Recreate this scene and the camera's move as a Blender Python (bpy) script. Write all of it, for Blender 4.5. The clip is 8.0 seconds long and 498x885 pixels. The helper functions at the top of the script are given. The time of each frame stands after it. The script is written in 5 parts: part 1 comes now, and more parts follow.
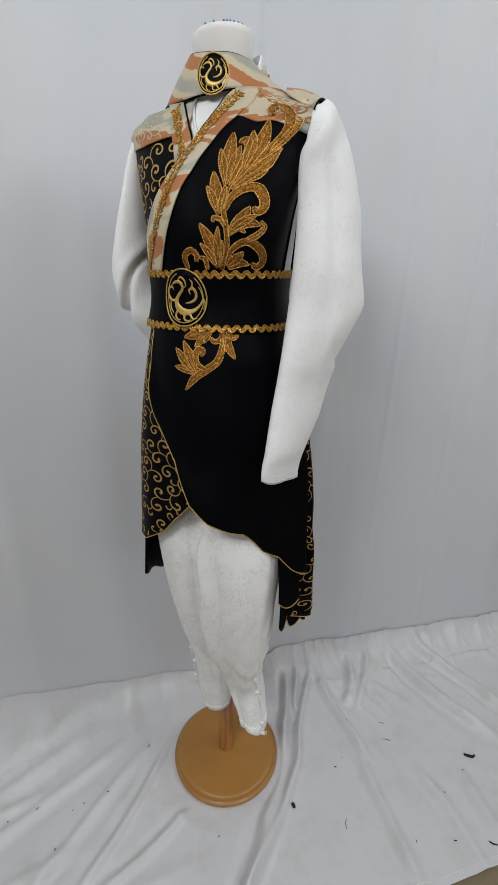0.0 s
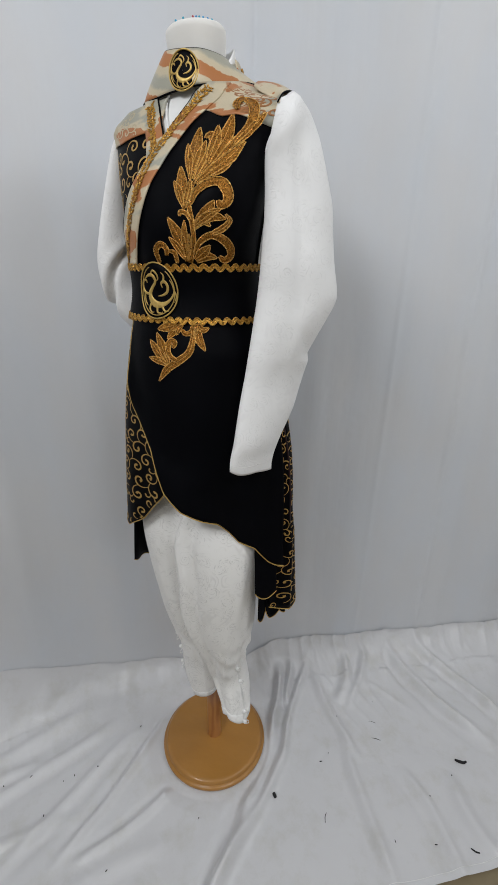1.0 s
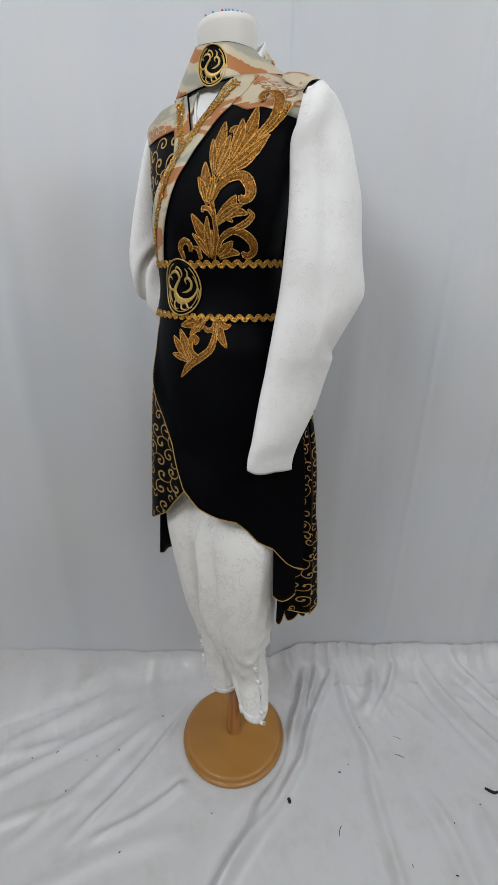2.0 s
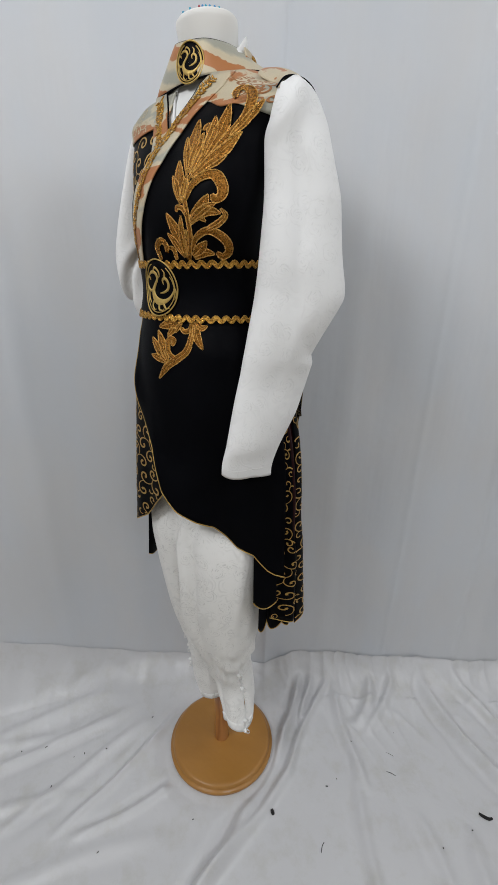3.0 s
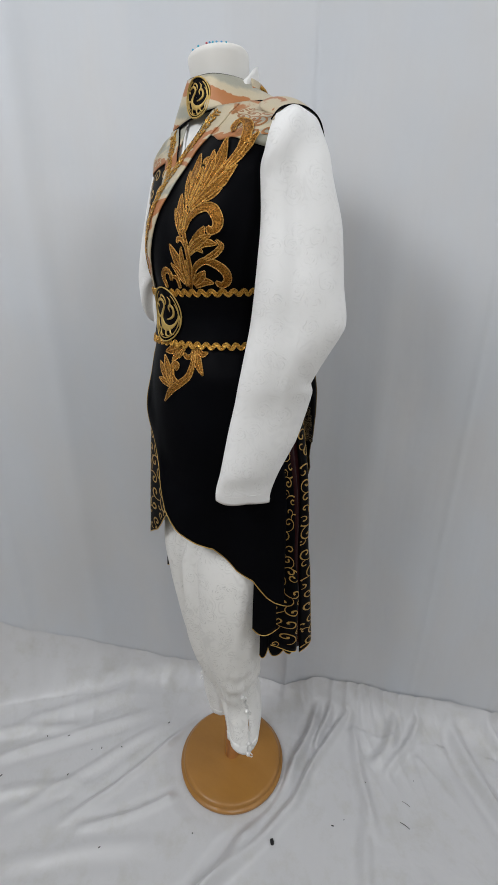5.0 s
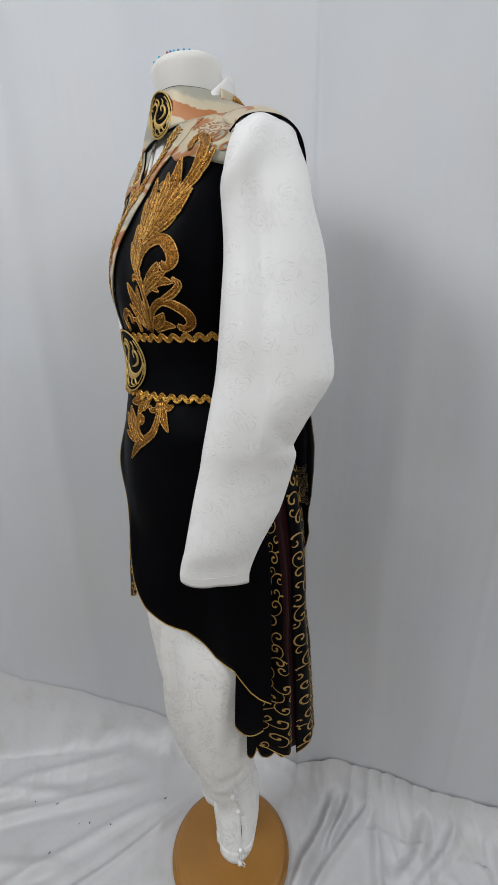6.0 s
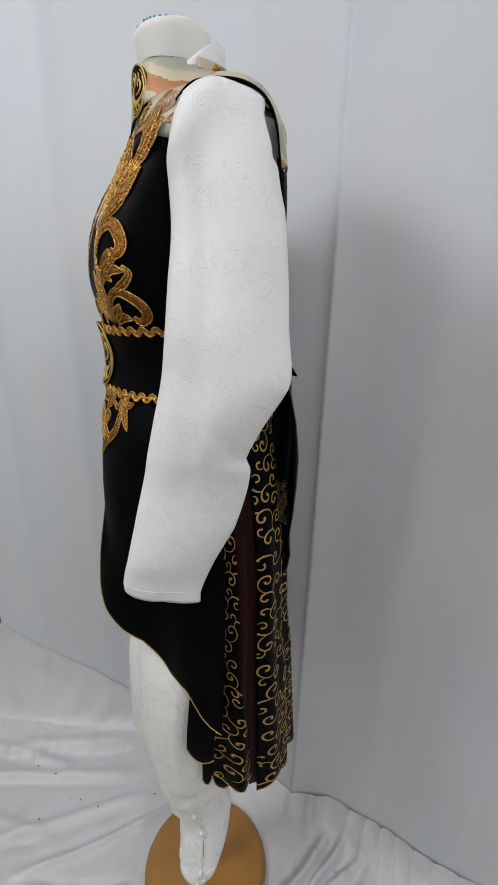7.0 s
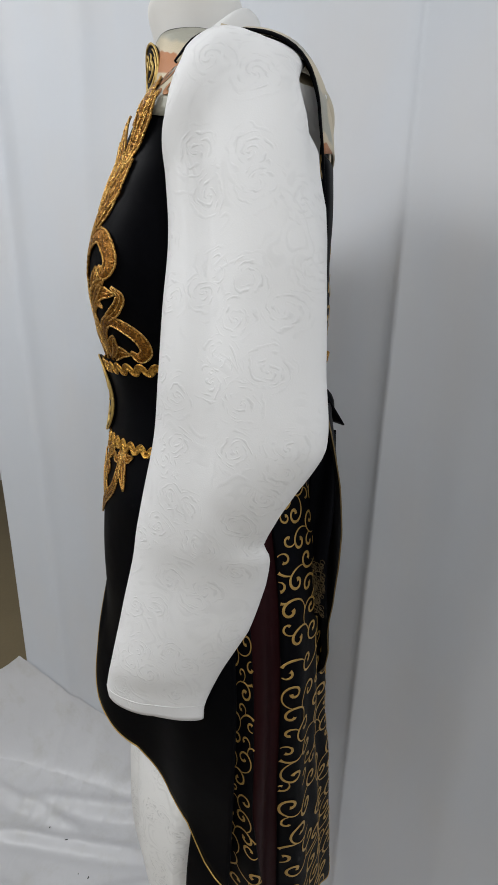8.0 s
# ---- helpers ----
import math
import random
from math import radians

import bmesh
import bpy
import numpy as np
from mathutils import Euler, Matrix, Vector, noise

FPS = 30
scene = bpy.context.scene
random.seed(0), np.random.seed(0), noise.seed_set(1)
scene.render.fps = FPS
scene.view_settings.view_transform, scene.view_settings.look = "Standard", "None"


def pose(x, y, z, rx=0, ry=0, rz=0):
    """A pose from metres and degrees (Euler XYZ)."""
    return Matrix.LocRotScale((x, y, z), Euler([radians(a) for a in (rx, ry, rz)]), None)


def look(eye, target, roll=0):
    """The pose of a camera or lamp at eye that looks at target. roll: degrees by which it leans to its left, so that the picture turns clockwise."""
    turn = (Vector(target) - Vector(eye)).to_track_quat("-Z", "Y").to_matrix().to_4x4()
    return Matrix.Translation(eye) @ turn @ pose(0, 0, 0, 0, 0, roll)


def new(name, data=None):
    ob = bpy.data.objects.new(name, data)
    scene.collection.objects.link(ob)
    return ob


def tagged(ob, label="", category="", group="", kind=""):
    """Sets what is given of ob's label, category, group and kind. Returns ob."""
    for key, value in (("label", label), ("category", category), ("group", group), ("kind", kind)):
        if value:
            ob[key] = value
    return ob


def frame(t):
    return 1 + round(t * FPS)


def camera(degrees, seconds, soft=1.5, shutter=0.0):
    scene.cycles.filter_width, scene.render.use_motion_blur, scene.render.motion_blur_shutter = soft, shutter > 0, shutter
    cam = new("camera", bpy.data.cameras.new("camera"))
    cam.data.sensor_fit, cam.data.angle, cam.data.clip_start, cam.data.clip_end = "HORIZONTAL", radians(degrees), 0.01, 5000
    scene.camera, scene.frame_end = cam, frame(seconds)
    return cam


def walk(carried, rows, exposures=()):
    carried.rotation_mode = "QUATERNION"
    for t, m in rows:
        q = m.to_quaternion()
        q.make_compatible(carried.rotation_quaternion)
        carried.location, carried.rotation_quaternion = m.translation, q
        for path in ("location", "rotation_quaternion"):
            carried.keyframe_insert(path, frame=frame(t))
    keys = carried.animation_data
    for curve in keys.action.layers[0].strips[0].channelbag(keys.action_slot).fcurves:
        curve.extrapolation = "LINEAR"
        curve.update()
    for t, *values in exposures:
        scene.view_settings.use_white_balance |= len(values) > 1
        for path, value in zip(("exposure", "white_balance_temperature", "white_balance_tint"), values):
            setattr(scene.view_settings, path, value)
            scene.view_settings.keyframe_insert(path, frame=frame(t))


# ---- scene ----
cam = camera(60.5, 8.0)
PATH = [
    (0, (-0.0321, 0.0734, 1.3293), (0.4071, 1.8963, 0.6333), 1.15),
    (0.5, (0.0169, 0.0524, 1.3303), (0.4092, 1.8836, 0.6283), 1.05),
    (1, (0.0751, 0.0381, 1.3270), (0.3656, 1.8832, 0.6121), 1.04),
    (1.5, (0.1042, 0.0368, 1.3240), (0.2719, 1.8938, 0.6004), 1.08),
    (3, (0.2112, 0.0598, 1.3245), (0.1727, 1.9252, 0.6042), 1.10),
    (3.5, (0.2750, 0.0592, 1.3315), (0.2075, 1.9239, 0.6116), 2.13),
    (4, (0.3171, 0.0471, 1.3306), (0.1566, 1.9048, 0.6074), 1.92),
    (4.5, (0.3387, 0.0448, 1.3415), (0.0514, 1.8865, 0.6166), 1.31),
    (4.7, (0.3345, 0.0593, 1.3473), (0.0020, 1.8938, 0.6234), 1.00),
    (5.8, (0.3591, 0.2149, 1.3920), (-0.0538, 2.0724, 0.7764), 0.20),
    (6, (0.4102, 0.2575, 1.3865), (-0.1686, 2.0697, 0.7692), -0.61),
    (6.5, (0.5184, 0.3240, 1.3789), (-0.3341, 2.0214, 0.7527), 0.88),
    (7, (0.5362, 0.3826, 1.3853), (-0.3840, 2.0412, 0.7508), 1.39),
    (7.5, (0.4954, 0.4351, 1.3753), (-0.4496, 2.0794, 0.7402), 1.92),
    (8, (0.4908, 0.5255, 1.3917), (-0.6700, 2.0615, 0.8501), 1.27),
]
walk(cam, [(t, look(eye, target, roll)) for t, eye, target, roll in PATH])
scene.view_settings.exposure = 0.0

# ---- world and light ----
world = bpy.data.worlds.new("world")
world.use_nodes = True
scene.world = world
world.node_tree.nodes["Background"].inputs[0].default_value = (0.75, 0.82, 1.0, 1)
world.node_tree.nodes["Background"].inputs[1].default_value = 0.12


LAMP_COLOUR = (0.955, 0.975, 1.0)


def ceiling_lamp(x, y, z, sx, sy, watts, colour=LAMP_COLOUR):
    data = bpy.data.lights.new("unseen_ceiling_light", "AREA")
    data.shape, data.size, data.size_y, data.energy, data.color = "RECTANGLE", sx, sy, watts, colour
    ob = new("unseen_ceiling_light", data)
    ob.matrix_world = pose(x, y, z)
    return ob


ROOM_X, ROOM_Y, ROOM_H = (-3.4, 2.6), (-4.2, 2.2), 2.75
# unseen lamps assumed under the ceiling, added for general light
LAMPS = [(-1.2, -2.0, 1.2, 0.6, 16), (1.0, -1.4, 1.2, 0.6, 16)]
for lx, ly, lsx, lsy, lw in LAMPS:
    ceiling_lamp(lx, ly, ROOM_H - 0.06, lsx, lsy, lw)
# two unseen round fill lamps added under the ceiling, either side behind the camera
# the left one faces the figure, the right one the upper backdrop
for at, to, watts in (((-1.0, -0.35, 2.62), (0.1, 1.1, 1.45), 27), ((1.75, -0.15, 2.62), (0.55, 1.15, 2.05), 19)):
    data = bpy.data.lights.new("unseen_fill_light", "AREA")
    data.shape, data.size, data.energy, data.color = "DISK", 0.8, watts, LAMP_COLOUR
    new("unseen_fill_light", data).matrix_world = look(at, to)

# ---- materials ----


class Mat:
    """A small node builder."""

    def __init__(self, name):
        self.m = bpy.data.materials.new(name)
        self.m.use_nodes = True
        self.t = self.m.node_tree
        self.bsdf = self.t.nodes["Principled BSDF"]
        self.co = self.t.nodes.new("ShaderNodeTexCoord").outputs["Object"]

    def node(self, kind, **values):
        n = self.t.nodes.new("ShaderNode" + kind)
        for k, v in values.items():
            n.inputs[k.replace("_", " ")].default_value = v
        return n

    def link(self, a, b):
        self.t.links.new(a, b)
        return b

    def noise(self, scale, detail=4.0, rough=0.55, vec=None, distort=0.0):
        n = self.node("TexNoise", Scale=scale, Detail=detail, Roughness=rough, Distortion=distort)
        self.link(vec or self.co, n.inputs["Vector"])
        return n.outputs["Fac"]

    def voronoi(self, scale, vec=None, feature="F1", random_=1.0):
        n = self.node("TexVoronoi", Scale=scale, Randomness=random_)
        n.feature = feature
        self.link(vec or self.co, n.inputs["Vector"])
        return n.outputs

    def scaled(self, x, y, z):
        n = self.node("Mapping")
        n.inputs["Scale"].default_value = (x, y, z)
        self.link(self.co, n.inputs["Vector"])
        return n.outputs[0]

    def ramp(self, fac, *stops, mode="LINEAR"):
        n = self.t.nodes.new("ShaderNodeValToRGB")
        n.color_ramp.interpolation = mode
        el = n.color_ramp.elements
        while len(el) < len(stops):
            el.new(0.5)
        for e, (p, c) in zip(el, stops):
            e.position = p
            e.color = (*c, 1) if len(c) == 3 else c
        self.link(fac, n.inputs[0])
        return n.outputs[0]

    def math(self, op, a, b=0.0, c=0.0):
        n = self.t.nodes.new("ShaderNodeMath")
        n.operation = op
        for i, v in enumerate((a, b, c)):
            if isinstance(v, (int, float)):
                n.inputs[i].default_value = v
            else:
                self.link(v, n.inputs[i])
        return n.outputs[0]

    def mix(self, fac, a, b):
        n = self.t.nodes.new("ShaderNodeMix")
        n.data_type = "RGBA"
        for i, v in ((0, fac), (6, a), (7, b)):
            if isinstance(v, (int, float)):
                n.inputs[i].default_value = v
            elif isinstance(v, tuple):
                n.inputs[i].default_value = (*v, 1)
            else:
                self.link(v, n.inputs[i])
        return n.outputs[2]

    def bump(self, height, strength=0.3, distance=0.002, under=None):
        n = self.node("Bump", Strength=strength, Distance=distance)
        self.link(height, n.inputs["Height"])
        if under is not None:
            self.link(under, n.inputs["Normal"])
        return n.outputs[0]

    def done(self, colour, rough=0.6, metal=0.0, normal=None, sheen=0.0, spec=0.5, coat=0.0):
        for key, v in (("Base Color", colour), ("Roughness", rough), ("Metallic", metal), ("Sheen Weight", sheen), ("Specular IOR Level", spec), ("Coat Weight", coat)):
            if isinstance(v, tuple):
                self.bsdf.inputs[key].default_value = (*v, 1)
            elif isinstance(v, (int, float)):
                self.bsdf.inputs[key].default_value = v
            else:
                self.link(v, self.bsdf.inputs[key])
        if normal is not None:
            self.link(normal, self.bsdf.inputs["Normal"])
        return self.m


def jacquard(name, tint, dim, relief):
    """White cloth woven with roses: curled petals wound round scattered centres, curling leaves between, fine weave."""
    m = Mat(name)
    xyz = m.t.nodes.new("ShaderNodeSeparateXYZ")
    m.link(m.co, xyz.inputs[0])
    flat = m.t.nodes.new("ShaderNodeCombineXYZ")
    m.link(m.math("ADD", m.math("MULTIPLY", xyz.outputs[0], 0.74), m.math("MULTIPLY", xyz.outputs[1], 0.67)), flat.inputs[0])
    m.link(xyz.outputs[2], flat.inputs[1])
    n = m.node("TexNoise", Scale=55.0, Detail=2.0)
    m.link(flat.outputs[0], n.inputs["Vector"])
    warp = m.t.nodes.new("ShaderNodeVectorMath")
    warp.operation = "MULTIPLY_ADD"
    warp.inputs[1].default_value = (0.013, 0.013, 0.0)
    m.link(n.outputs["Color"], warp.inputs[0])
    m.link(flat.outputs[0], warp.inputs[2])
    cells = m.node("TexVoronoi", Scale=26.0, Randomness=0.9)
    cells.voronoi_dimensions = "2D"
    m.link(warp.outputs[0], cells.inputs["Vector"])
    v = cells.outputs
    d = m.t.nodes.new("ShaderNodeVectorMath")
    d.operation = "SUBTRACT"
    m.link(warp.outputs[0], d.inputs[0])
    m.link(v["Position"], d.inputs[1])
    rel = m.t.nodes.new("ShaderNodeSeparateXYZ")
    m.link(d.outputs[0], rel.inputs[0])
    ang = m.math("ARCTAN2", rel.outputs[1], rel.outputs[0])
    # petals: arcs wound about the centre, each cut off where the next begins
    phase = m.math("ADD", m.math("MULTIPLY", v["Distance"], 58.0), m.math("MULTIPLY", ang, 1.0))
    phase = m.math("ADD", phase, m.math("MULTIPLY", m.noise(70.0, 3.0), 13.0))
    petals = m.ramp(m.math("MULTIPLY_ADD", m.math("SINE", phase), 0.5, 0.5), (0.15, (0, 0, 0)), (0.95, (1, 1, 1)))
    near = m.ramp(v["Distance"], (0.30, (1, 1, 1)), (0.55, (0, 0, 0)))
    cut = m.math("SINE", m.math("ADD", m.math("ADD", m.math("MULTIPLY", ang, 3.0), m.math("MULTIPLY", v["Distance"], 38.0)), m.math("MULTIPLY", m.noise(45.0, 1.0), 12.0)))
    broken = m.ramp(m.math("MULTIPLY_ADD", cut, 0.5, 0.5), (0.30, (0, 0, 0)), (0.75, (1, 1, 1)))
    strands = m.ramp(m.noise(110.0, 1.0), (0.37, (0, 0, 0)), (0.56, (1, 1, 1)))
    rose = m.math("MULTIPLY", m.math("MULTIPLY", m.math("MULTIPLY", petals, near), broken), strands)
    veins = m.math("SINE", m.math("MULTIPLY", m.noise(20.0, 1.0, 0.5, None, 1.2), 52.0))
    veins = m.ramp(m.math("MULTIPLY_ADD", veins, 0.5, 0.5), (0.45, (0, 0, 0)), (1.0, (1, 1, 1)))
    leaf = m.ramp(m.noise(27.0, 2.0), (0.50, (0, 0, 0)), (0.62, (1, 1, 1)))
    rose = m.math("MAXIMUM", rose, m.math("MULTIPLY", m.math("MULTIPLY", veins, leaf), 0.5))
    fine = m.math("MULTIPLY", m.noise(900.0, 1.0), 0.2)
    height = m.math("ADD", rose, fine)
    soft = m.noise(7.0, 3.0)
    b = m.bump(soft, 0.22, 0.012)
    b = m.bump(height, relief, 0.0008, b)
    # roses tinted darker: the weave's sheen contrast is put into the colour
    col = m.mix(rose, tint, tuple(c * dim for c in tint))
    rough = m.math("MULTIPLY_ADD", rose, -0.24, 0.66)
    return m.done(col, rough, 0, b, sheen=0.15, spec=0.3)


def weave(name, colour, rough=0.45, vary=0.25, sheen=0.1, spec=0.4, grain=1200.0):
    m = Mat(name)
    soft = m.noise(9.0, 3.0)
    col = m.mix(soft, tuple(c * (1 - vary) for c in colour), tuple(min(1, c * (1 + vary)) for c in colour))
    b = m.bump(soft, 0.2, 0.01)
    b = m.bump(m.noise(grain, 1.0), 0.25, 0.0004, b)
    return m.done(col, m.math("MULTIPLY_ADD", soft, 0.15, rough - 0.07), 0, b, sheen=sheen, spec=spec)


def lurex(name, dark, light, scale=900.0):
    """Stitched metal thread that glitters by its relief and by glints painted as bright cells."""
    m = Mat(name)
    v = m.voronoi(scale)
    big = m.noise(60.0, 3.0)
    col = m.mix(v["Color"], dark, light)
    col = m.mix(m.math("MULTIPLY", big, 0.4), col, dark)
    thread = m.noise(500.0, 2.0, vec=m.scaled(1, 1, 0.35))
    b = m.bump(thread, 0.8, 0.0014)
    b = m.bump(v["Distance"], 0.8, 0.0011, b)
    return m.done(col, m.ramp(m.noise(300.0, 2.0), (0.3, (0.2, 0.2, 0.2)), (0.7, (0.42, 0.42, 0.42))), 0.85, b)


def brocade(name, banded=False):
    """Pale jacquard with grey-green and copper patches."""
    m = Mat(name)
    v = m.scaled(0.8, 0.8, 1.7)
    patch = m.math("ADD", m.noise(12.0, 2.0, 0.5, v, 0.5), m.math("MULTIPLY_ADD", m.noise(160.0, 2.0), 0.05, -0.025))
    if banded:
        # the collar's cloth is cut so that its stripes run round the neck
        xyz = m.t.nodes.new("ShaderNodeSeparateXYZ")
        m.link(m.co, xyz.inputs[0])
        rise = m.math("MULTIPLY", m.math("ADD", xyz.outputs[2], m.math("MULTIPLY", xyz.outputs[0], 0.35)), 110.0)
        swing = m.math("SINE", m.math("ADD", rise, m.math("MULTIPLY_ADD", m.noise(10.0, 3.0), 5.0, -5.62)))
        patch = m.math("ADD", m.math("MULTIPLY_ADD", swing, 0.10, 0.49), m.math("MULTIPLY_ADD", m.noise(160.0, 2.0), 0.04, -0.02))
    col = m.ramp(patch, (0.0, (0.36, 0.37, 0.31)), (0.41, (0.40, 0.40, 0.34)), (0.45, (0.62, 0.55, 0.40)), (0.545, (0.64, 0.55, 0.39)), (0.555, (0.47, 0.175, 0.052)), (1.0, (0.42, 0.145, 0.042)))
    thread = m.noise(420.0, 2.0, vec=m.scaled(1, 1, 3))
    col = m.mix(m.math("MULTIPLY", thread, 0.22), col, (0.24, 0.16, 0.08))
    b = m.bump(thread, 0.5, 0.0006)
    b = m.bump(patch, 0.3, 0.004, b)
    return m.done(col, 0.5, 0.12, b, sheen=0.1)


def polished_wood(name, a, b_, grain=True):
    m = Mat(name)
    if grain:
        w = m.node("TexWave", Scale=15.0, Distortion=9.0, Detail=3.0, Detail_Scale=1.5)
        m.link(m.scaled(1.0, 1.0, 0.22), w.inputs["Vector"])
        f = w.outputs["Fac"]
    else:
        f = m.noise(9.0, 6.0, 0.65, vec=m.scaled(1.0, 2.2, 1))
    big = m.noise(8.0, 2.0)
    col = m.mix(f, a, b_)
    col = m.mix(m.math("MULTIPLY", big, 0.35), col, tuple(c * 0.7 for c in a))
    return m.done(col, m.math("MULTIPLY_ADD", big, 0.15, 0.24), 0, m.bump(f, 0.05, 0.0006), coat=0.3)


def plain(name, colour, rough=0.5, metal=0.0, scale=60.0, vary=0.12, bump=0.1):
    m = Mat(name)
    f = m.noise(scale, 4.0)
    col = m.mix(f, tuple(c * (1 - vary) for c in colour), tuple(min(1, c * (1 + vary)) for c in colour))
    return m.done(col, rough, metal, m.bump(f, bump, 0.001))


WHITE_JACQUARD = jacquard("white_rose_jacquard", (0.88, 0.88, 0.88), 0.92, 0.34)
TROUSER_JACQUARD = jacquard("ivory_rose_jacquard", (0.91, 0.905, 0.89), 0.80, 0.52)
WHITE_COTTON = weave("white_cotton", (0.82, 0.82, 0.81), 0.7, 0.04)
BLACK_SATIN = weave("black_satin", (0.0022, 0.0024, 0.0036), 0.48, 0.3, 0.0, 0.045)
BLACK_CHIFFON = weave("black_chiffon", (0.012, 0.012, 0.014), 0.6, 0.3, 0.0, 0.3)
MAROON = weave("dark_maroon_lining", (0.019, 0.004, 0.005), 0.5, 0.3, 0.0, 0.08)
GOLD_STITCH = lurex("gold_metal_thread", (0.085, 0.028, 0.003), (0.72, 0.33, 0.058), 700.0)
GOLD_CORD = lurex("bright_gold_cord", (0.60, 0.29, 0.055), (1.0, 0.68, 0.23), 900.0)
COPPER_PRINT = plain("copper_thread", (0.36, 0.16, 0.06), 0.45, 0.3, 300.0, 0.3, 0.3)
CREAM_PRINT = plain("cream_thread", (0.55, 0.48, 0.33), 0.5, 0.1, 300.0, 0.2, 0.3)
GOLD_BRAID = lurex("gold_sequin_braid", (0.30, 0.12, 0.014), (0.98, 0.60, 0.13), 600.0)
GOLD_PRINT = plain("pale_gold_thread", (0.48, 0.30, 0.085), 0.42, 0.45, 300.0, 0.35, 0.4)
GOLD_PIPING = plain("gold_cord", (0.55, 0.36, 0.10), 0.4, 0.6, 400.0, 0.3, 0.3)
GOLD_SILK = plain("embroidered_gold_silk", (0.58, 0.40, 0.12), 0.45, 0.45, 260.0, 0.3, 0.5)
BROCADE = brocade("cream_and_copper_brocade")
BROCADE_BANDED = brocade("striped_cream_and_copper_brocade", True)
BASE_WOOD = polished_wood("honey_varnished_board", (0.36, 0.163, 0.032), (0.51, 0.25, 0.057), False)
POLE_WOOD = polished_wood("orange_pine", (0.34, 0.125, 0.03), (0.50, 0.22, 0.065))
DUMMY_CLOTH = weave("white_dummy_cover", (0.83, 0.82, 0.79), 0.75, 0.03)


def satin(name):
    m = Mat(name)
    soft = m.noise(5.0, 4.0)
    stain = m.noise(11.0, 6.0, 0.7)
    col = m.mix(m.ramp(stain, (0.5, (0, 0, 0)), (0.72, (1, 1, 1))), (0.655, 0.655, 0.67), (0.585, 0.58, 0.565))
    b = m.bump(m.noise(30.0, 3.0), 0.06, 0.004)
    b = m.bump(m.noise(7.0, 3.0, distort=1.5), 0.22, 0.012, b)
    b = m.bump(m.noise(1500.0, 1.0), 0.1, 0.0003, b)
    return m.done(col, m.math("MULTIPLY_ADD", soft, 0.12, 0.31), 0, b, sheen=0.25, spec=0.5)


def drape(name, tint):
    m = Mat(name)
    soft = m.noise(2.2, 4.0, vec=m.scaled(2.2, 1, 0.5))
    # random bluish patches: an uneven colour cast put into the cloth's colour
    cool_cast = m.ramp(m.noise(3.4, 3.0, vec=m.scaled(1.6, 1, 0.7)), (0.40, (0, 0, 0)), (0.62, (1, 1, 1)))
    col = m.mix(soft, tuple(c * 0.95 for c in tint), tint)
    col = m.mix(cool_cast, col, tuple(c * k for c, k in zip(tint, (0.955, 0.98, 1.01))))
    b = m.bump(m.noise(5.0, 3.0, vec=m.scaled(2.5, 1, 0.35)), 0.25, 0.01)
    b = m.bump(m.noise(3.2, 4.0), 0.34, 0.02, b)
    b = m.bump(m.noise(1300.0, 1.0), 0.12, 0.0003, b)
    return m.done(col, 0.62, 0, b, sheen=0.1, spec=0.3)


SATIN = satin("white_satin")
DRAPE = drape("white_backdrop_cloth", (0.664, 0.675, 0.698))

# ---- helpers for cloth and parts ----
BASE = (0.1225, 0.937)
TURN = -28.0
STAND_POSE = pose(BASE[0], BASE[1], 0.0, 0, 0, TURN)


def part(name, bm, material, parent, label="", smooth=True, solid=0.0, kind=""):
    mesh = bpy.data.meshes.new(name)
    bmesh.ops.recalc_face_normals(bm, faces=bm.faces)
    bm.to_mesh(mesh)
    bm.free()
    mesh.materials.append(material)
    if smooth:
        mesh.shade_smooth()
    ob = new(name, mesh)
    ob.parent = parent
    if label:
        ob["label"] = label
    if kind:
        ob["kind"] = kind
    if solid:
        mod = ob.modifiers.new("thickness", "SOLIDIFY")
        mod.thickness, mod.offset = solid, 0.0
    return ob


def thing(name, label, category, m=None, group="", kind=""):
    ob = new(name)
    ob.empty_display_size = 0.1
    ob.matrix_world = m if m is not None else STAND_POSE
    return tagged(ob, label, category, group, kind)


def solo(name, bm, material, label, category, m=None, group="", kind="", smooth=True, solid=0.0):
    ob = part(name, bm, material, None, "", smooth, solid)
    if m is not None:
        ob.matrix_world = m
    return tagged(ob, label, category, group, kind)


def lerp(rows, x):
    """Value at x in rows of (x, value), straight between them."""
    return float(np.interp(x, [r[0] for r in rows], [r[1] for r in rows]))


def smooth_rows(rows, x):
    """Row of values at x in a table sorted by its first column, along smooth curves."""
    t = np.array(rows, float)
    x = min(max(x, t[0, 0]), t[-1, 0])
    i = min(max(int(np.searchsorted(t[:, 0], x)) - 1, 0), len(t) - 2)
    h = t[i + 1, 0] - t[i, 0]
    u = (x - t[i, 0]) / h
    a, k = max(i - 1, 0), min(i + 2, len(t) - 1)
    m0 = (t[i + 1] - t[a]) / (t[i + 1, 0] - t[a, 0])
    m1 = (t[k] - t[i]) / (t[k, 0] - t[i, 0])
    r = (2 * u**3 - 3 * u * u + 1) * t[i] + (u**3 - 2 * u * u + u) * h * m0 + (3 * u * u - 2 * u**3) * t[i + 1] + (u**3 - u * u) * h * m1
    return r[1:]


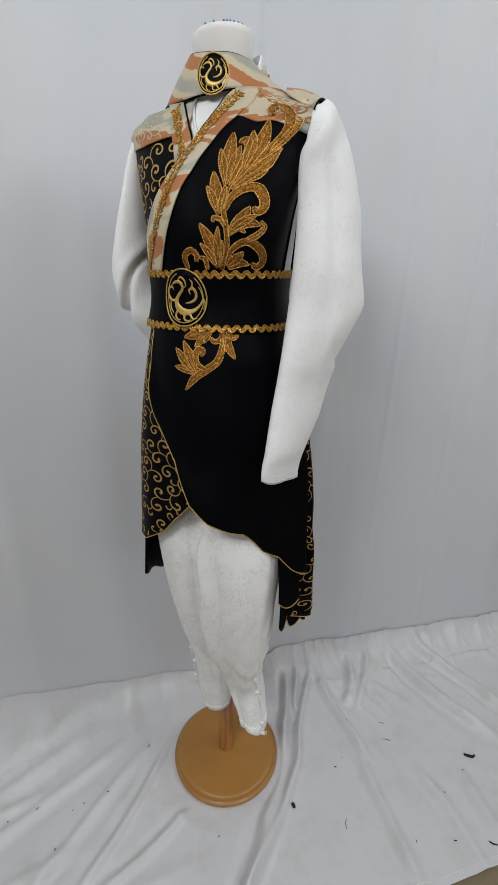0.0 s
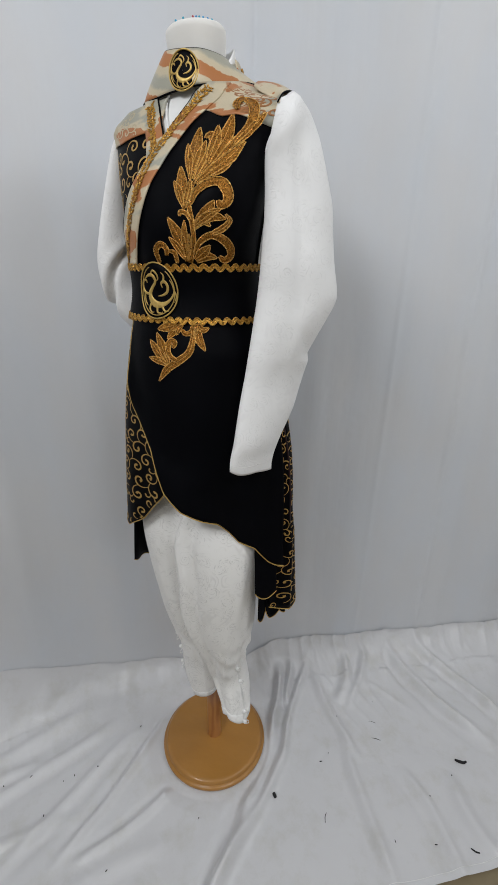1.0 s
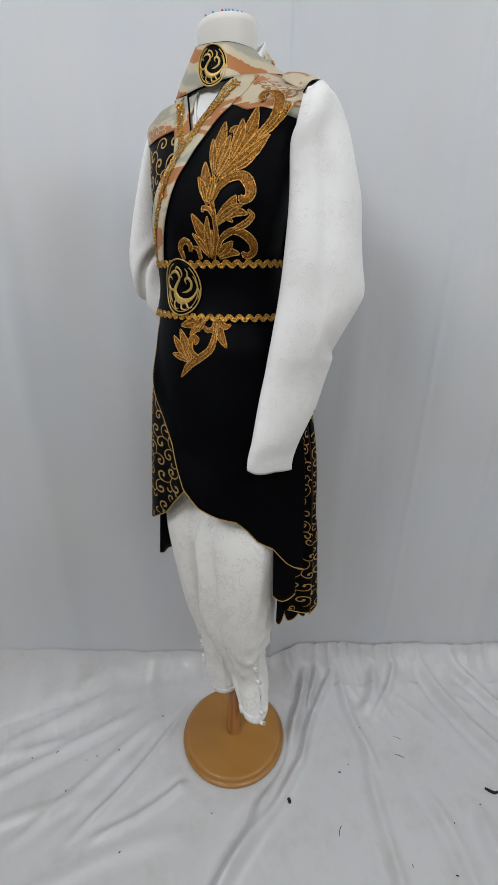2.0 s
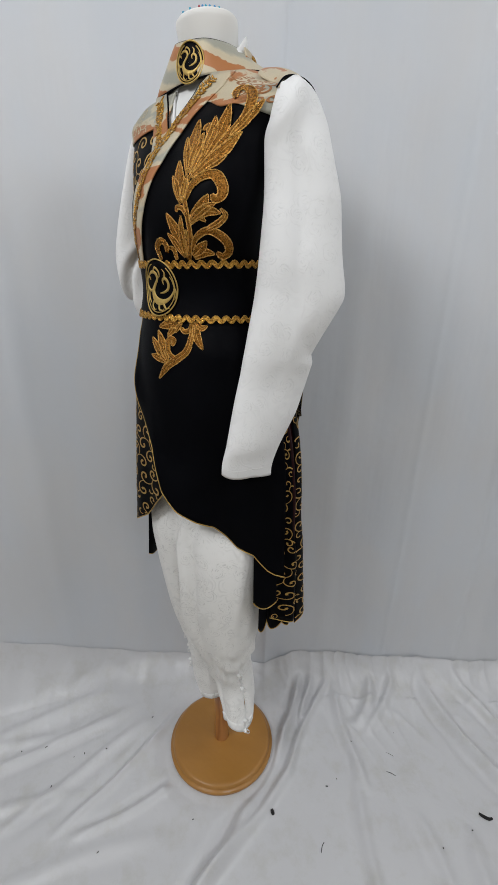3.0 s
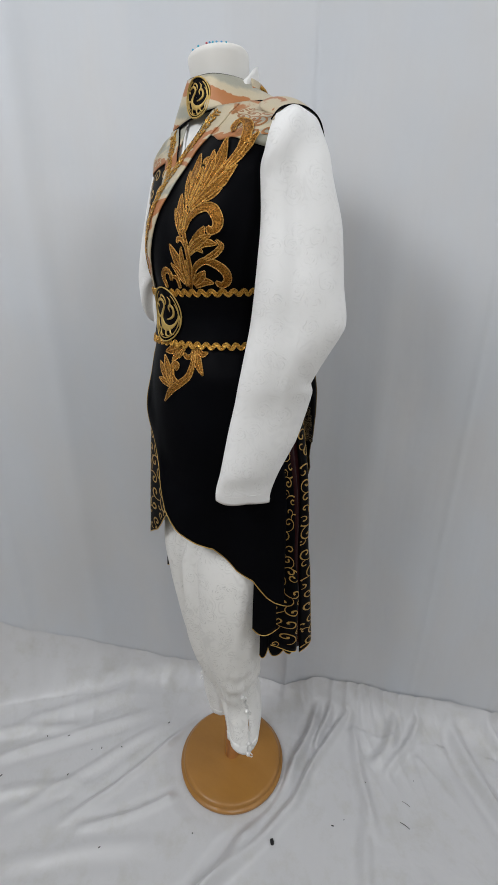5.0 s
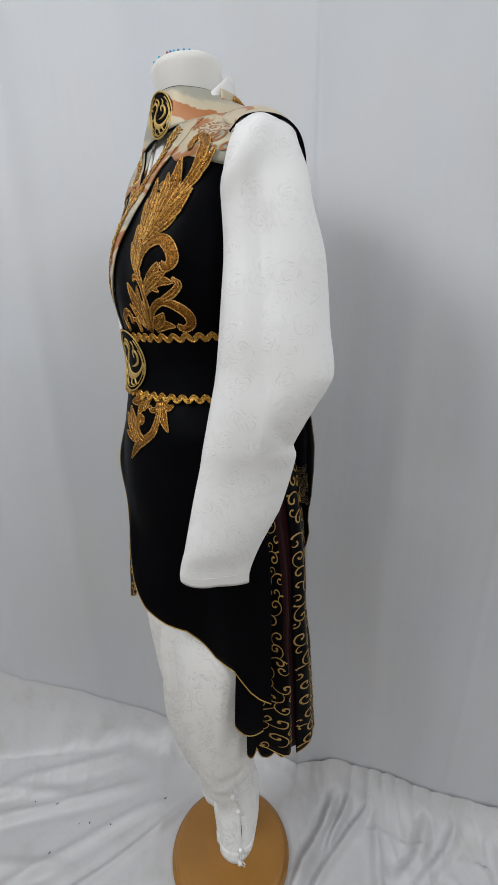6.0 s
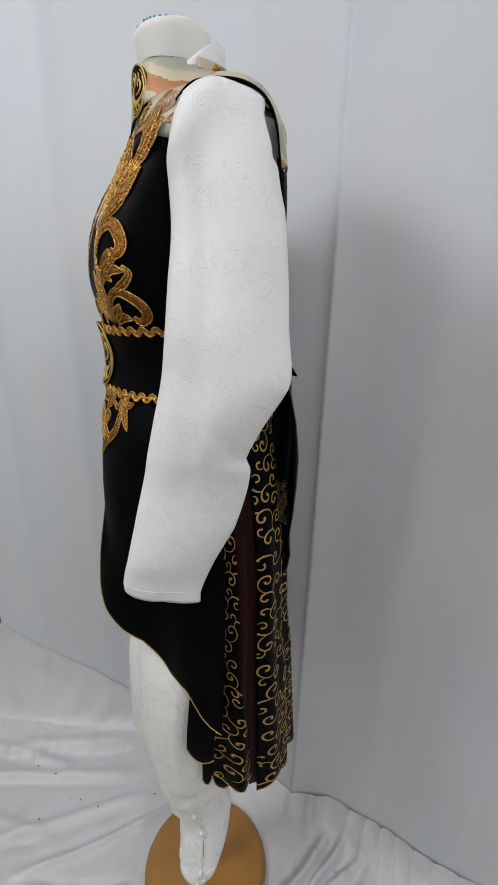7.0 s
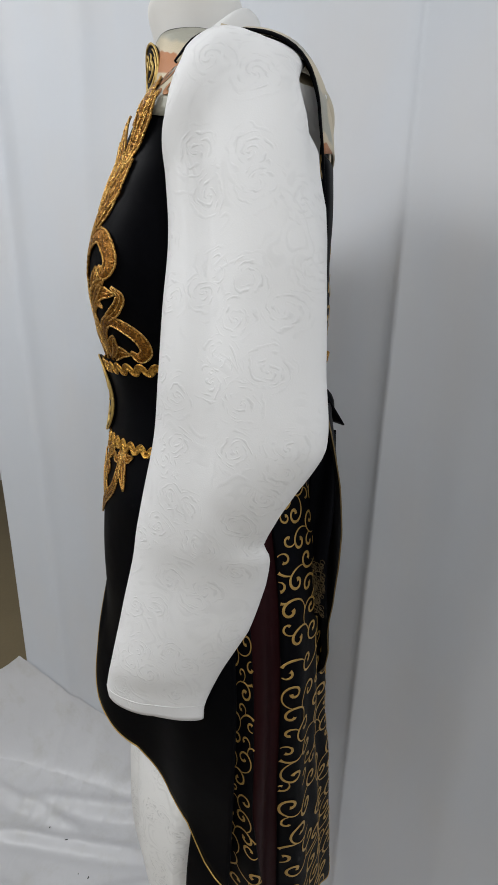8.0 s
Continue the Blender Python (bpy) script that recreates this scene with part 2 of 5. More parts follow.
def spline(points, n):
    """n points along a smooth curve through the points."""
    p = np.array(points, float)
    d = np.r_[0, np.cumsum(np.linalg.norm(np.diff(p, axis=0), axis=1))]
    rows = np.c_[d, p]
    return [smooth_rows(rows, x) for x in np.linspace(0, d[-1], n)]


def grid_mesh(rows, closed=False, bm=None):
    """Faces between rows of points; closed joins each row's end to its start."""
    bm = bm or bmesh.new()
    vs = [[bm.verts.new(p) for p in row] for row in rows]
    for a, b in zip(vs, vs[1:]):
        n = len(a)
        for i in range(n if closed else n - 1):
            j = (i + 1) % n
            bm.faces.new((a[i], a[j], b[j], b[i]))
    return bm


def tube(path, radius, sides=6, bm=None, ends=True):
    """A cord along the points; radius may be a number or one a point."""
    bm = bm or bmesh.new()
    pts = [Vector(p) for p in path]
    rad = [radius] * len(pts) if isinstance(radius, (int, float)) else radius
    rows, up = [], Vector((0.13, 0.21, 0.97))
    for i, p in enumerate(pts):
        d = (pts[min(i + 1, len(pts) - 1)] - pts[max(i - 1, 0)]).normalized()
        x = d.cross(up)
        x = x.normalized() if x.length > 1e-4 else Vector((1, 0, 0))
        y = d.cross(x)
        rows.append([p + (x * math.cos(a) + y * math.sin(a)) * rad[i] for a in [2 * math.pi * k / sides for k in range(sides)]])
    vs = [[bm.verts.new(p) for p in r] for r in rows]
    for a, b in zip(vs, vs[1:]):
        for i in range(sides):
            bm.faces.new((a[i], a[(i + 1) % sides], b[(i + 1) % sides], b[i]))
    if ends:
        bm.faces.new(vs[0][::-1])
        bm.faces.new(vs[-1])
    return bm


def lathe(profile, sides=64, bm=None, centre=(0, 0)):
    bm = bm or bmesh.new()
    rows = [[(centre[0] + r * math.cos(2 * math.pi * k / sides), centre[1] + r * math.sin(2 * math.pi * k / sides), z) for k in range(sides)] for r, z in profile]
    bm = grid_mesh(rows, True, bm)
    return bm


# the dressed figure: z, centre x, centre y, half width, half depth
BODY = [
    (0.40, 0.0, -0.015, 0.205, 0.175), (0.70, 0.0, -0.012, 0.200, 0.170), (0.80, 0.0, -0.008, 0.190, 0.153), (0.90, 0.0, -0.006, 0.187, 0.146),
    (1.00, -0.002, -0.003, 0.182, 0.140), (1.10, -0.006, 0.000, 0.167, 0.141), (1.20, -0.008, -0.002, 0.147, 0.128), (1.25, -0.010, -0.003, 0.134, 0.118),
    (1.30, -0.010, -0.003, 0.123, 0.112), (1.35, -0.010, 0.001, 0.124, 0.125), (1.40, -0.010, 0.000, 0.129, 0.133), (1.45, -0.010, 0.000, 0.135, 0.129),
    (1.50, -0.010, 0.004, 0.146, 0.117), (1.55, -0.008, 0.010, 0.160, 0.094), (1.575, -0.004, 0.012, 0.170, 0.080), (1.60, -0.003, 0.010, 0.136, 0.070), (1.62, 0.0, -0.004, 0.102, 0.056),
    (1.64, 0.0, -0.014, 0.062, 0.050), (1.66, 0.0, -0.018, 0.050, 0.047)]
SIDE = 0.13  # metres of girth for one radian round the figure


# fuller cloth over the left breast, flatter over the left thigh: z, share
BULGE = [(0.40, -0.10), (0.70, -0.13), (0.80, -0.13), (0.90, -0.08), (1.00, -0.03), (1.10, 0.03), (1.20, 0.08), (1.25, 0.04), (1.30, 0.08), (1.36, 0.14), (1.43, 0.27), (1.47, 0.30), (1.52, 0.34), (1.55, 0.42), (1.575, 0.38), (1.60, 0.10), (1.615, 0.0), (1.66, 0.0)]

# the same behind the left shoulder
BACK_BULGE = [(1.22, 0.0), (1.26, 0.05), (1.30, 0.09), (1.36, 0.085), (1.42, 0.065), (1.48, 0.045), (1.55, 0.02), (1.60, 0.0)]


# extra fullness of the chest and waist, over the left breast and over the middle of the front: z, metres
FULL_LEFT = [(1.05, 0.0), (1.15, 0.001), (1.21, 0.003), (1.245, 0.003), (1.26, 0.001), (1.31, 0.0), (1.345, 0.001), (1.37, 0.004), (1.41, 0.0068), (1.45, 0.0078), (1.49, 0.0055), (1.53, 0.0080), (1.56, 0.0098), (1.60, 0.0080), (1.62, 0.0)]
FULL_MIDDLE = [(1.0, 0.0), (1.15, 0.004), (1.21, 0.005), (1.245, 0.005), (1.26, 0.002), (1.31, 0.0005), (1.345, 0.0), (1.37, 0.002), (1.41, 0.003), (1.45, 0.002), (1.49, -0.001), (1.53, -0.003), (1.56, 0.001), (1.60, 0.002), (1.62, 0.0)]


def on_body(s, z, off=0.0):
    """The point at girth s (0 is the front, left is positive) and height z, off metres out from the cloth."""
    cx, cy, a, b = smooth_rows(BODY, z)
    f = s / SIDE
    k = 1.0
    if abs(f) < 2.0:
        off += lerp(FULL_LEFT, z) * math.exp(-(((f - 0.5) / 0.40) ** 2)) + lerp(FULL_MIDDLE, z) * math.exp(-(((f + 0.15) / 0.40) ** 2))
    if math.sin(f) > 0:
        k += lerp(BULGE if math.cos(f) > 0 else BACK_BULGE, z) * math.sin(2 * f) ** 2
    return Vector((cx + (a * k + off) * math.sin(f), cy - (b * k + off) * math.cos(f), z))


def columns(s0, s1, n, top, bottom, m, off=0.0, place=on_body):
    """A sheet on the figure in n columns from girth s0 to s1, each from top(s) to bottom(s)."""
    rows = []
    for k in range(m + 1):
        v = k / m
        row = []
        for i in range(n + 1):
            s = s0 + (s1 - s0) * i / n
            t, b = top(s), bottom(s)
            row.append(place(s, t + (b - t) * v, off))
        rows.append(row)
    return grid_mesh(rows)


def bands(z0, z1, m, left, right, n, off=0.0, place=on_body):
    """A sheet on the figure in m rows from height z0 to z1, each from left(z) to right(z)."""
    rows = []
    for k in range(m + 1):
        z = z0 + (z1 - z0) * k / m
        a, b = left(z), right(z)
        rows.append([place(a + (b - a) * i / n, z, off) for i in range(n + 1)])
    return grid_mesh(rows)


def ribbon(bm, points, widths, off, dome, place=on_body, n=18, groove=0.0, lobes=0, lobe=0.0):
    """A raised strip along a curve drawn on the figure; widths along it, with a domed back, a vein and lobed edges."""
    c = spline(points, n)
    rows = []
    for i, p in enumerate(c):
        t = i / (n - 1)
        d = np.array(c[min(i + 1, n - 1)]) - np.array(c[max(i - 1, 0)])
        d = d / max(np.linalg.norm(d), 1e-9)
        nrm = np.array((-d[1], d[0]))
        w = float(np.interp(t, np.linspace(0, 1, len(widths)), widths))
        if lobes:
            w *= 1 - lobe * (0.5 + 0.5 * math.cos(2 * math.pi * lobes * t)) * (1 if t < 0.85 else 0.3)
        back = -d * w * lobe * 0.4 if lobes else 0 * d
        row = []
        for u, h in ((-1, 0.0), (-0.86, 0.75), (-0.4, 1.0), (0, 1.0 - groove), (0.4, 1.0), (0.86, 0.75), (1, 0.0)):
            q = p + nrm * w * 0.5 * u + back * (1 - abs(u))
            row.append(place(q[0], q[1], off + dome * h))
        rows.append(row)
    return grid_mesh(rows, False, bm)


def oval(points, n=48):
    return [points(2 * math.pi * k / n) for k in range(n)]


# ---- the room ----
def box(x0, x1, y0, y1, z0, z1, bm=None):
    bm = bm or bmesh.new()
    r = bmesh.ops.create_cube(bm, size=1.0)
    bmesh.ops.transform(bm, matrix=Matrix.Translation(((x0 + x1) / 2, (y0 + y1) / 2, (z0 + z1) / 2)) @ Matrix.Diagonal((x1 - x0, y1 - y0, z1 - z0, 1)), verts=r["verts"])
    return bm


def floor_material():
    m = Mat("worn_tan_vinyl")
    f = m.noise(3.0, 5.0)
    g = m.noise(90.0, 4.0)
    col = m.mix(f, (0.20, 0.155, 0.085), (0.27, 0.215, 0.125))
    col = m.mix(m.math("MULTIPLY", g, 0.3), col, (0.13, 0.10, 0.055))
    return m.done(col, 0.55, 0, m.bump(g, 0.15, 0.001))


WALL_PAINT = plain("white_wall_paint", (0.74, 0.74, 0.73), 0.8, 0, 30.0, 0.03)
CEILING_PAINT = plain("white_ceiling_board", (0.78, 0.78, 0.77), 0.85, 0, 80.0, 0.04)
(X0, X1), (Y0, Y1), H = ROOM_X, ROOM_Y, ROOM_H
solo("floor", box(X0, X1, Y0, Y1, -0.10, -0.004), floor_material(), "worn tan vinyl floor of the workroom", "floor", kind="structure", smooth=False)
solo("ceiling", box(X0, X1, Y0, Y1, H, H + 0.1), CEILING_PAINT, "plain white workroom ceiling", "ceiling", kind="structure", smooth=False)
for wn, wb in (("wall_north", (X0, X1, Y1, Y1 + 0.1)), ("wall_south", (X0, X1, Y0 - 0.1, Y0)), ("wall_west", (X0 - 0.1, X0, Y0, Y1)), ("wall_east", (X1, X1 + 0.1, Y0, Y1))):
    solo(wn, box(*wb, -0.1, H + 0.1), WALL_PAINT, "plain white painted workroom wall", "wall", kind="structure", smooth=False)


# ---- backdrop and floor cloth ----
def curtain_y(x):
    return 1.2 - (0.36 * x * x if x < 0 else 0.0)


FOLDS = [(-0.62, 0.02, 0.010), (-0.40, 0.03, 0.007), (-0.16, 0.05, 0.004), (0.06, 0.04, 0.006), (0.36, 0.05, -0.003), (0.46, 0.03, 0.003), (0.60, 0.05, 0.006), (0.665, 0.010, 0.003), (0.78, 0.05, -0.006), (0.90, 0.010, 0.006), (0.98, 0.03, 0.008), (1.2, 0.06, 0.010), (1.45, 0.05, 0.010)]


def curtain_place(x, z, back=0.0):
    y = curtain_y(x) + back
    for fx, w, h in FOLDS:
        drift = 0.012 * math.sin(1.3 * z + 9 * fx)
        y -= h * (0.55 + 0.45 * z / 2.5) * math.exp(-(((x - fx - drift) / w) ** 2))
    # one sharp pressed crease
    d = x - 0.256 - 0.003 * math.sin(2 * z)
    y -= 0.012 * math.exp(-abs(d) / (0.012 if d < 0 else 0.035))
    y -= 0.004 * noise.noise(Vector((x * 3.5, z * 3.0, 7.7)))
    y -= 0.006 * noise.noise(Vector((x * 6, z * 1.2, 3.1 + back * 50)))
    return Vector((x, y, z))


def curtain(x0, x1, back, label):
    n = int((x1 - x0) / 0.004)
    rows = [[curtain_place(x0 + (x1 - x0) * i / n, z, back) for i in range(n + 1)] for z in np.linspace(0.0, 2.68, 80)]
    return solo("backdrop_curtain", grid_mesh(rows), DRAPE, label, "backdrop", group="backdrop curtains", kind="structure", solid=0.0015)


curtain(-0.742, 1.75, 0.0, "white cloth backdrop curtain hanging in soft vertical folds")

EDGE_Z = [(-1.15, 0.02), (-0.95, 0.15), (-0.76, 0.345), (-0.65, 0.255), (-0.5, 0.185), (-0.36, 0.13), (-0.2, 0.088), (0.0, 0.070), (0.24, 0.040), (0.36, 0.098), (0.5, 0.10), (0.85, 0.09), (1.3, 0.085), (1.75, 0.085)]
# wrinkles of the cloth: start and end on the floor, width, height
WRINKLES = [
    ((0.36, 1.12), (0.29, 0.90), 0.012, 0.013), ((0.29, 0.90), (0.08, 0.58), 0.017, 0.011), ((0.45, 1.12), (0.34, 0.88), 0.010, 0.010), ((0.40, 1.14), (0.385, 1.02), 0.009, 0.010), ((0.33, 0.88), (0.12, 0.62), 0.013, 0.008),
    ((-0.03, 1.0), (-0.25, 0.73), 0.012, 0.007), ((0.0, 0.82), (-0.20, 0.70), 0.012, 0.006), ((0.50, 1.12), (0.53, 0.86), 0.014, 0.007), ((0.53, 0.86), (0.51, 0.56), 0.016, 0.005),
]
WRINKLES += [
    ((-0.54, 0.80), (-0.22, 1.02), 0.015, 0.010), ((-0.40, 0.72), (-0.14, 0.96), 0.014, 0.009), ((-0.55, 0.90), (-0.30, 1.08), 0.02, 0.012), ((-0.70, 0.86), (-0.40, 0.92), 0.016, 0.008),
    ((0.62, 1.14), (0.56, 1.02), 0.018, 0.010), ((0.68, 1.15), (0.60, 1.00), 0.013, 0.008), ((0.80, 1.15), (0.94, 0.84), 0.018, 0.010), ((0.92, 1.15), (1.05, 0.9), 0.016, 0.010),
    ((0.66, 0.75), (0.70, 0.55), 0.016, 0.004), ((0.78, 0.72), (0.80, 0.55), 0.02, 0.005), ((-0.62, 0.66), (-0.30, 0.78), 0.016, 0.007), ((-0.36, 0.60), (-0.05, 0.68), 0.018, 0.005),
]


def wrinkle_height(x, y):
    h = 0.0
    for (ax, ay), (bx, by), w, t in WRINKLES:
        dx, dy = bx - ax, by - ay
        L = math.hypot(dx, dy)
        u = ((x - ax) * dx + (y - ay) * dy) / (L * L)
        if -0.25 < u < 1.25:
            bend = 0.012 * math.sin(3.0 * u + 20 * ax)
            v = ((x - ax) * dy - (y - ay) * dx) / L + bend
            if abs(v) < 4 * w:
                fade = min(1.0, max(0.0, (u + 0.2) / 0.3)) * min(1.0, max(0.0, (1.2 - u) / 0.3))
                h += (2.3 if ax > -0.1 else 1.2) * t * fade * (math.exp(-((v / w) ** 2)) - 0.35 * math.exp(-(((v - 1.9 * w) / w) ** 2)))
    return h


def cloth_place(x, v):
    ez = lerp(EDGE_Z, x) + 0.004 * noise.noise(Vector((x * 26, 3.3, 0.0))) + 0.003 * noise.noise(Vector((x * 60, 1.3, 0.0)))
    edge_y = (curtain_place(x, ez).y if x > -0.742 else curtain_y(x)) - 0.003
    front = 0.532 + 0.006 * math.sin(9 * x)
    rise = min(0.10, ez * 1.1)
    flat = edge_y - rise - front
    run = v * (flat + math.hypot(rise, ez))
    if run < flat:
        y, z = front + run, 0.0
        near = max(0.0, 1 - (flat - run) / 0.08)
        z += 0.012 * near * near
    else:
        u = (run - flat) / math.hypot(rise, ez)
        y, z = edge_y - rise + rise * (1 - (1 - u) ** 2), 0.012 + (ez - 0.012) * u ** 1.4
        ripple = 0.010 * math.sin(math.pi * u)
        y -= ripple * (1 + noise.noise(Vector((x * 17, 0.4, u * 2)))) 
    if x > 0.28 or x < -0.25:
        # sharp gathers where the cloth climbs the backdrop
        band = min(1.0, (x - 0.28) / 0.05 if x > 0 else min(0.5, (-0.25 - x) / 0.1)) * max(0.0, 1 - (edge_y - y) / 0.30) * (0.35 if run > flat else 1.0)
        ridge = 1 - abs(noise.noise(Vector((x * 15 + y * 7, y * 3.5 - x * 2, 2.2))))
        z += 0.012 * band * ridge ** 7
    if x > 0.26:
        # crisp pleats that hang from the turned-up edge and run out on the floor
        away = edge_y - y
        phase = 15.0 * x + 2.4 * noise.noise(Vector((x * 3.5, 0.7, 0.0))) + 9.0 * away * noise.noise(Vector((x * 5, 4.4, 0.0)))
        cusp = (1 - abs(math.sin(math.pi * phase))) ** 1.6
        length = 0.05 + 0.11 * (0.5 + noise.noise(Vector((x * 11, 8.1, 0.0))))
        pull = 0.012 * cusp * math.exp(-((away / max(0.03, length)) ** 2)) * min(1.0, (x - 0.26) / 0.05)
        y -= pull * (0.5 if run > flat else 0.0)
        z += pull * (0.25 if run > flat else 0.8)
    keep = min(1.0, max(0.0, (math.hypot(x - BASE[0], y - BASE[1]) - 0.165) / 0.03))
    z += keep * (wrinkle_height(x, y) + 0.0035 * (1 + noise.noise(Vector((x * 9, y * 9, 0)))) + 0.0012 * (1 + noise.noise(Vector((x * 30, y * 18, 5)))))
    return Vector((x, y, max(z + 0.002, 0.0005)))


cx0, cx1, cn, cm = -1.05, 1.75, 620, 160
floor_cloth = solo("floor_cloth", grid_mesh([[cloth_place(cx0 + (cx1 - cx0) * i / cn, k / cm) for i in range(cn + 1)] for k in range(cm + 1)]), SATIN, "white satin floor cloth, wrinkled, turned up against the backdrop", "cloth")
part("hem_seam", tube([cloth_place(x, 0.022) + Vector((0, 0, 0.0004)) for x in np.linspace(cx0, cx1, 400)], 0.0007, 4), WHITE_COTTON, floor_cloth, "stitched seam along the cloth's front hem")


# ---- stand and dummy ----
stand = thing("display_stand", "honey varnished wooden stand with a round base and pine pole", "stand")
R = 0.1525
FOOT = (-0.001, 0.012)
part("base_plate", lathe([(0.001, 0.004), (R - 0.003, 0.004), (R, 0.007), (R + 0.0005, 0.013), (R - 0.002, 0.0165), (R - 0.0075, 0.0175), (R - 0.008, 0.0195), (R - 0.009, 0.026), (R - 0.0125, 0.0292), (R - 0.02, 0.030), (0.001, 0.030)], 96, centre=FOOT), BASE_WOOD, stand, "round honey-coloured base with a moulded rim")
part("pole", lathe([(0.0215, 0.030), (0.021, 0.034), (0.020, 0.05), (0.020, 0.9)], 32, centre=FOOT), POLE_WOOD, stand, "orange pine pole with oval grain")


def dummy_mesh():
    rows = []
    for z in np.linspace(1.0, 1.66, 30):
        rows.append([on_body(2 * math.pi * k / 40 * SIDE, z, -0.012) for k in range(40)])
    bm = grid_mesh(rows, True)
    neck = [(0.0445, 1.62, -0.008), (0.0455, 1.64, -0.011), (0.0468, 1.66, -0.0155), (0.0478, 1.678, -0.019), (0.0485, 1.686, -0.0205), (0.0482, 1.6925, -0.0215), (0.0455, 1.6955, -0.022), (0.02, 1.6965, -0.022), (0.001, 1.6965, -0.022)]
    grid_mesh([[(0.003 + r * math.cos(2 * math.pi * k / 48), cy + r * math.sin(2 * math.pi * k / 48), z + max(0.0, z - 1.67) / 0.025 * r * (0.05 * math.cos(2 * math.pi * k / 48) + 0.07 * math.sin(2 * math.pi * k / 48))) for k in range(48)] for r, z, cy in neck], True, bm)
    return bm


solo("dress_form", dummy_mesh(), DUMMY_CLOTH, "white cloth-covered dress form, only its neck showing", "dress form", STAND_POSE)


# ---- shirt ----
SLEEVE_LOW = [  # z, centre x, centre y, half thickness, half width, turn in degrees
    (0.985, 0.146, -0.121, 0.010, 0.053, -29), (1.00, 0.146, -0.121, 0.012, 0.054, -28), (1.02, 0.147, -0.117, 0.015, 0.056, -27), (1.05, 0.152, -0.110, 0.020, 0.059, -26), (1.10, 0.160, -0.097, 0.020, 0.064, -30), (1.15, 0.168, -0.086, 0.020, 0.067, -33), (1.175, 0.174, -0.082, 0.021, 0.068, -36), (1.20, 0.181, -0.080, 0.023, 0.069, -40), (1.25, 0.193, -0.071, 0.027, 0.073, -46)]
SLEEVE_HIGH = [
    (1.30, 0.199, -0.059, 0.031, 0.075, -46.5), (1.35, 0.197, -0.055, 0.035, 0.069, -42.5), (1.40, 0.195, -0.051, 0.034, 0.066, -40.5), (1.45, 0.193, -0.05, 0.031, 0.061, -43.5), (1.5, 0.186, -0.053, 0.029, 0.055, -40.3), (1.55, 0.178, -0.049, 0.029, 0.054, -21.6), (1.58, 0.172, -0.047, 0.026, 0.049, -9.6), (1.596, 0.167, -0.040, 0.022, 0.048, -2.4), (1.605, 0.165, -0.034, 0.013, 0.050, 1.2)]
SLEEVE = SLEEVE_LOW + SLEEVE_HIGH


def sleeve_point(f, z, out=0.0):
    cx, cy, a, b, turn = smooth_rows(SLEEVE, z)
    slim = 0.0022 * math.exp(-(((z - 1.22) / 0.13) ** 2))
    cx, cy, b = cx + 0.64 * slim, cy + 0.77 * slim, b - slim
    c, s, t = math.cos(f), math.sin(f), radians(turn)
    head = min(1.0, max(0.0, (z - 1.50) / 0.06))
    power = 1.0 - 0.35 * head
    x, y = (a + out) * math.copysign(abs(c) ** power, c), (b + out - 0.0015) * math.copysign(abs(s) ** power, s)
    if c < 0:
        x *= 1 - 0.65 * head
    hem = max(0.0, (1.05 - z) / 0.065)
    return Vector((cx + x * math.cos(t) - y * math.sin(t), cy + x * math.sin(t) + y * math.cos(t), z + hem * (0.005 - 0.010 * max(0.0, s) + 0.012 * max(0.0, -s) ** 4) - head * (0.013 + (0.016 if s < 0 else 0.005) * s * s + 0.014 * max(0.0, -c)))), Vector((c * math.cos(t) - s * math.sin(t), c * math.sin(t) + s * math.cos(t), 0))

# how far the back of the sleeve stands out round the elbow
ELBOW = [(1.00, 0.0), (1.04, 0.003), (1.097, 0.008), (1.152, 0.005), (1.188, 0.000), (1.202, -0.006), (1.214, -0.009), (1.238, -0.007), (1.262, -0.002), (1.295, 0.007), (1.34, 0.006), (1.40, 0.002), (1.46, 0.0)]


def sleeve_surface(f, z, out=0.0):
    """The hanging sleeve with its elbow, dents and the fullness behind the shoulder."""
    p, d = sleeve_point(f, z)
    c, s = math.cos(f), math.sin(f)
    back = max(0.0, s) ** 1.5 * lerp(ELBOW, z)
    back -= 0.003 * max(0.0, s) ** 2 * math.exp(-(((z - 1.203) / 0.007) ** 2))
    back -= 0.0025 * math.exp(-((((s - 0.55) / 0.5) ** 2))) * max(0.0, c) * math.exp(-(((z - 1.200 - 0.05 * (1 - s)) / 0.012) ** 2))
    wob = 0.002 * noise.noise(Vector((p.x * 15, p.y * 15, z * 6))) + 0.0008 * noise.noise(Vector((p.x * 42, p.y * 42, z * 18)))
    dent = -0.0075 * math.exp(-(((s + 0.25 + 0.08 * math.sin(z * 9)) / 0.24) ** 2)) * max(0.0, c) * (0.65 + 0.35 * math.sin(z * 14)) * min(1.0, max(0.0, (1.56 - z) / 0.08)) * min(1.0, max(0.0, (z - 1.12) / 0.12))
    p += d * (wob + dent + back + out)
    gusset = min(1.0, max(0.0, (z - 1.40) / 0.08)) * math.exp(-(((f - 2.25) / 0.42) ** 2)) * min(1.0, max(0.0, (1.59 - z) / 0.05))
    return p + Vector((-0.010, 0.028, 0.0)) * gusset


def sleeve_left():
    n = 72
    rows = [[sleeve_surface(2 * math.pi * k / n, z) for k in range(n)] for z in np.linspace(0.985, 1.604, 100)]
    mid = [0.5 * (rows[-1][k] + rows[-1][(n - k) % n]) for k in range(n)]
    rows.append([(a + b) * 0.5 for a, b in zip(mid, rows[-1])])
    rows.append(mid)
    return grid_mesh(rows, True)


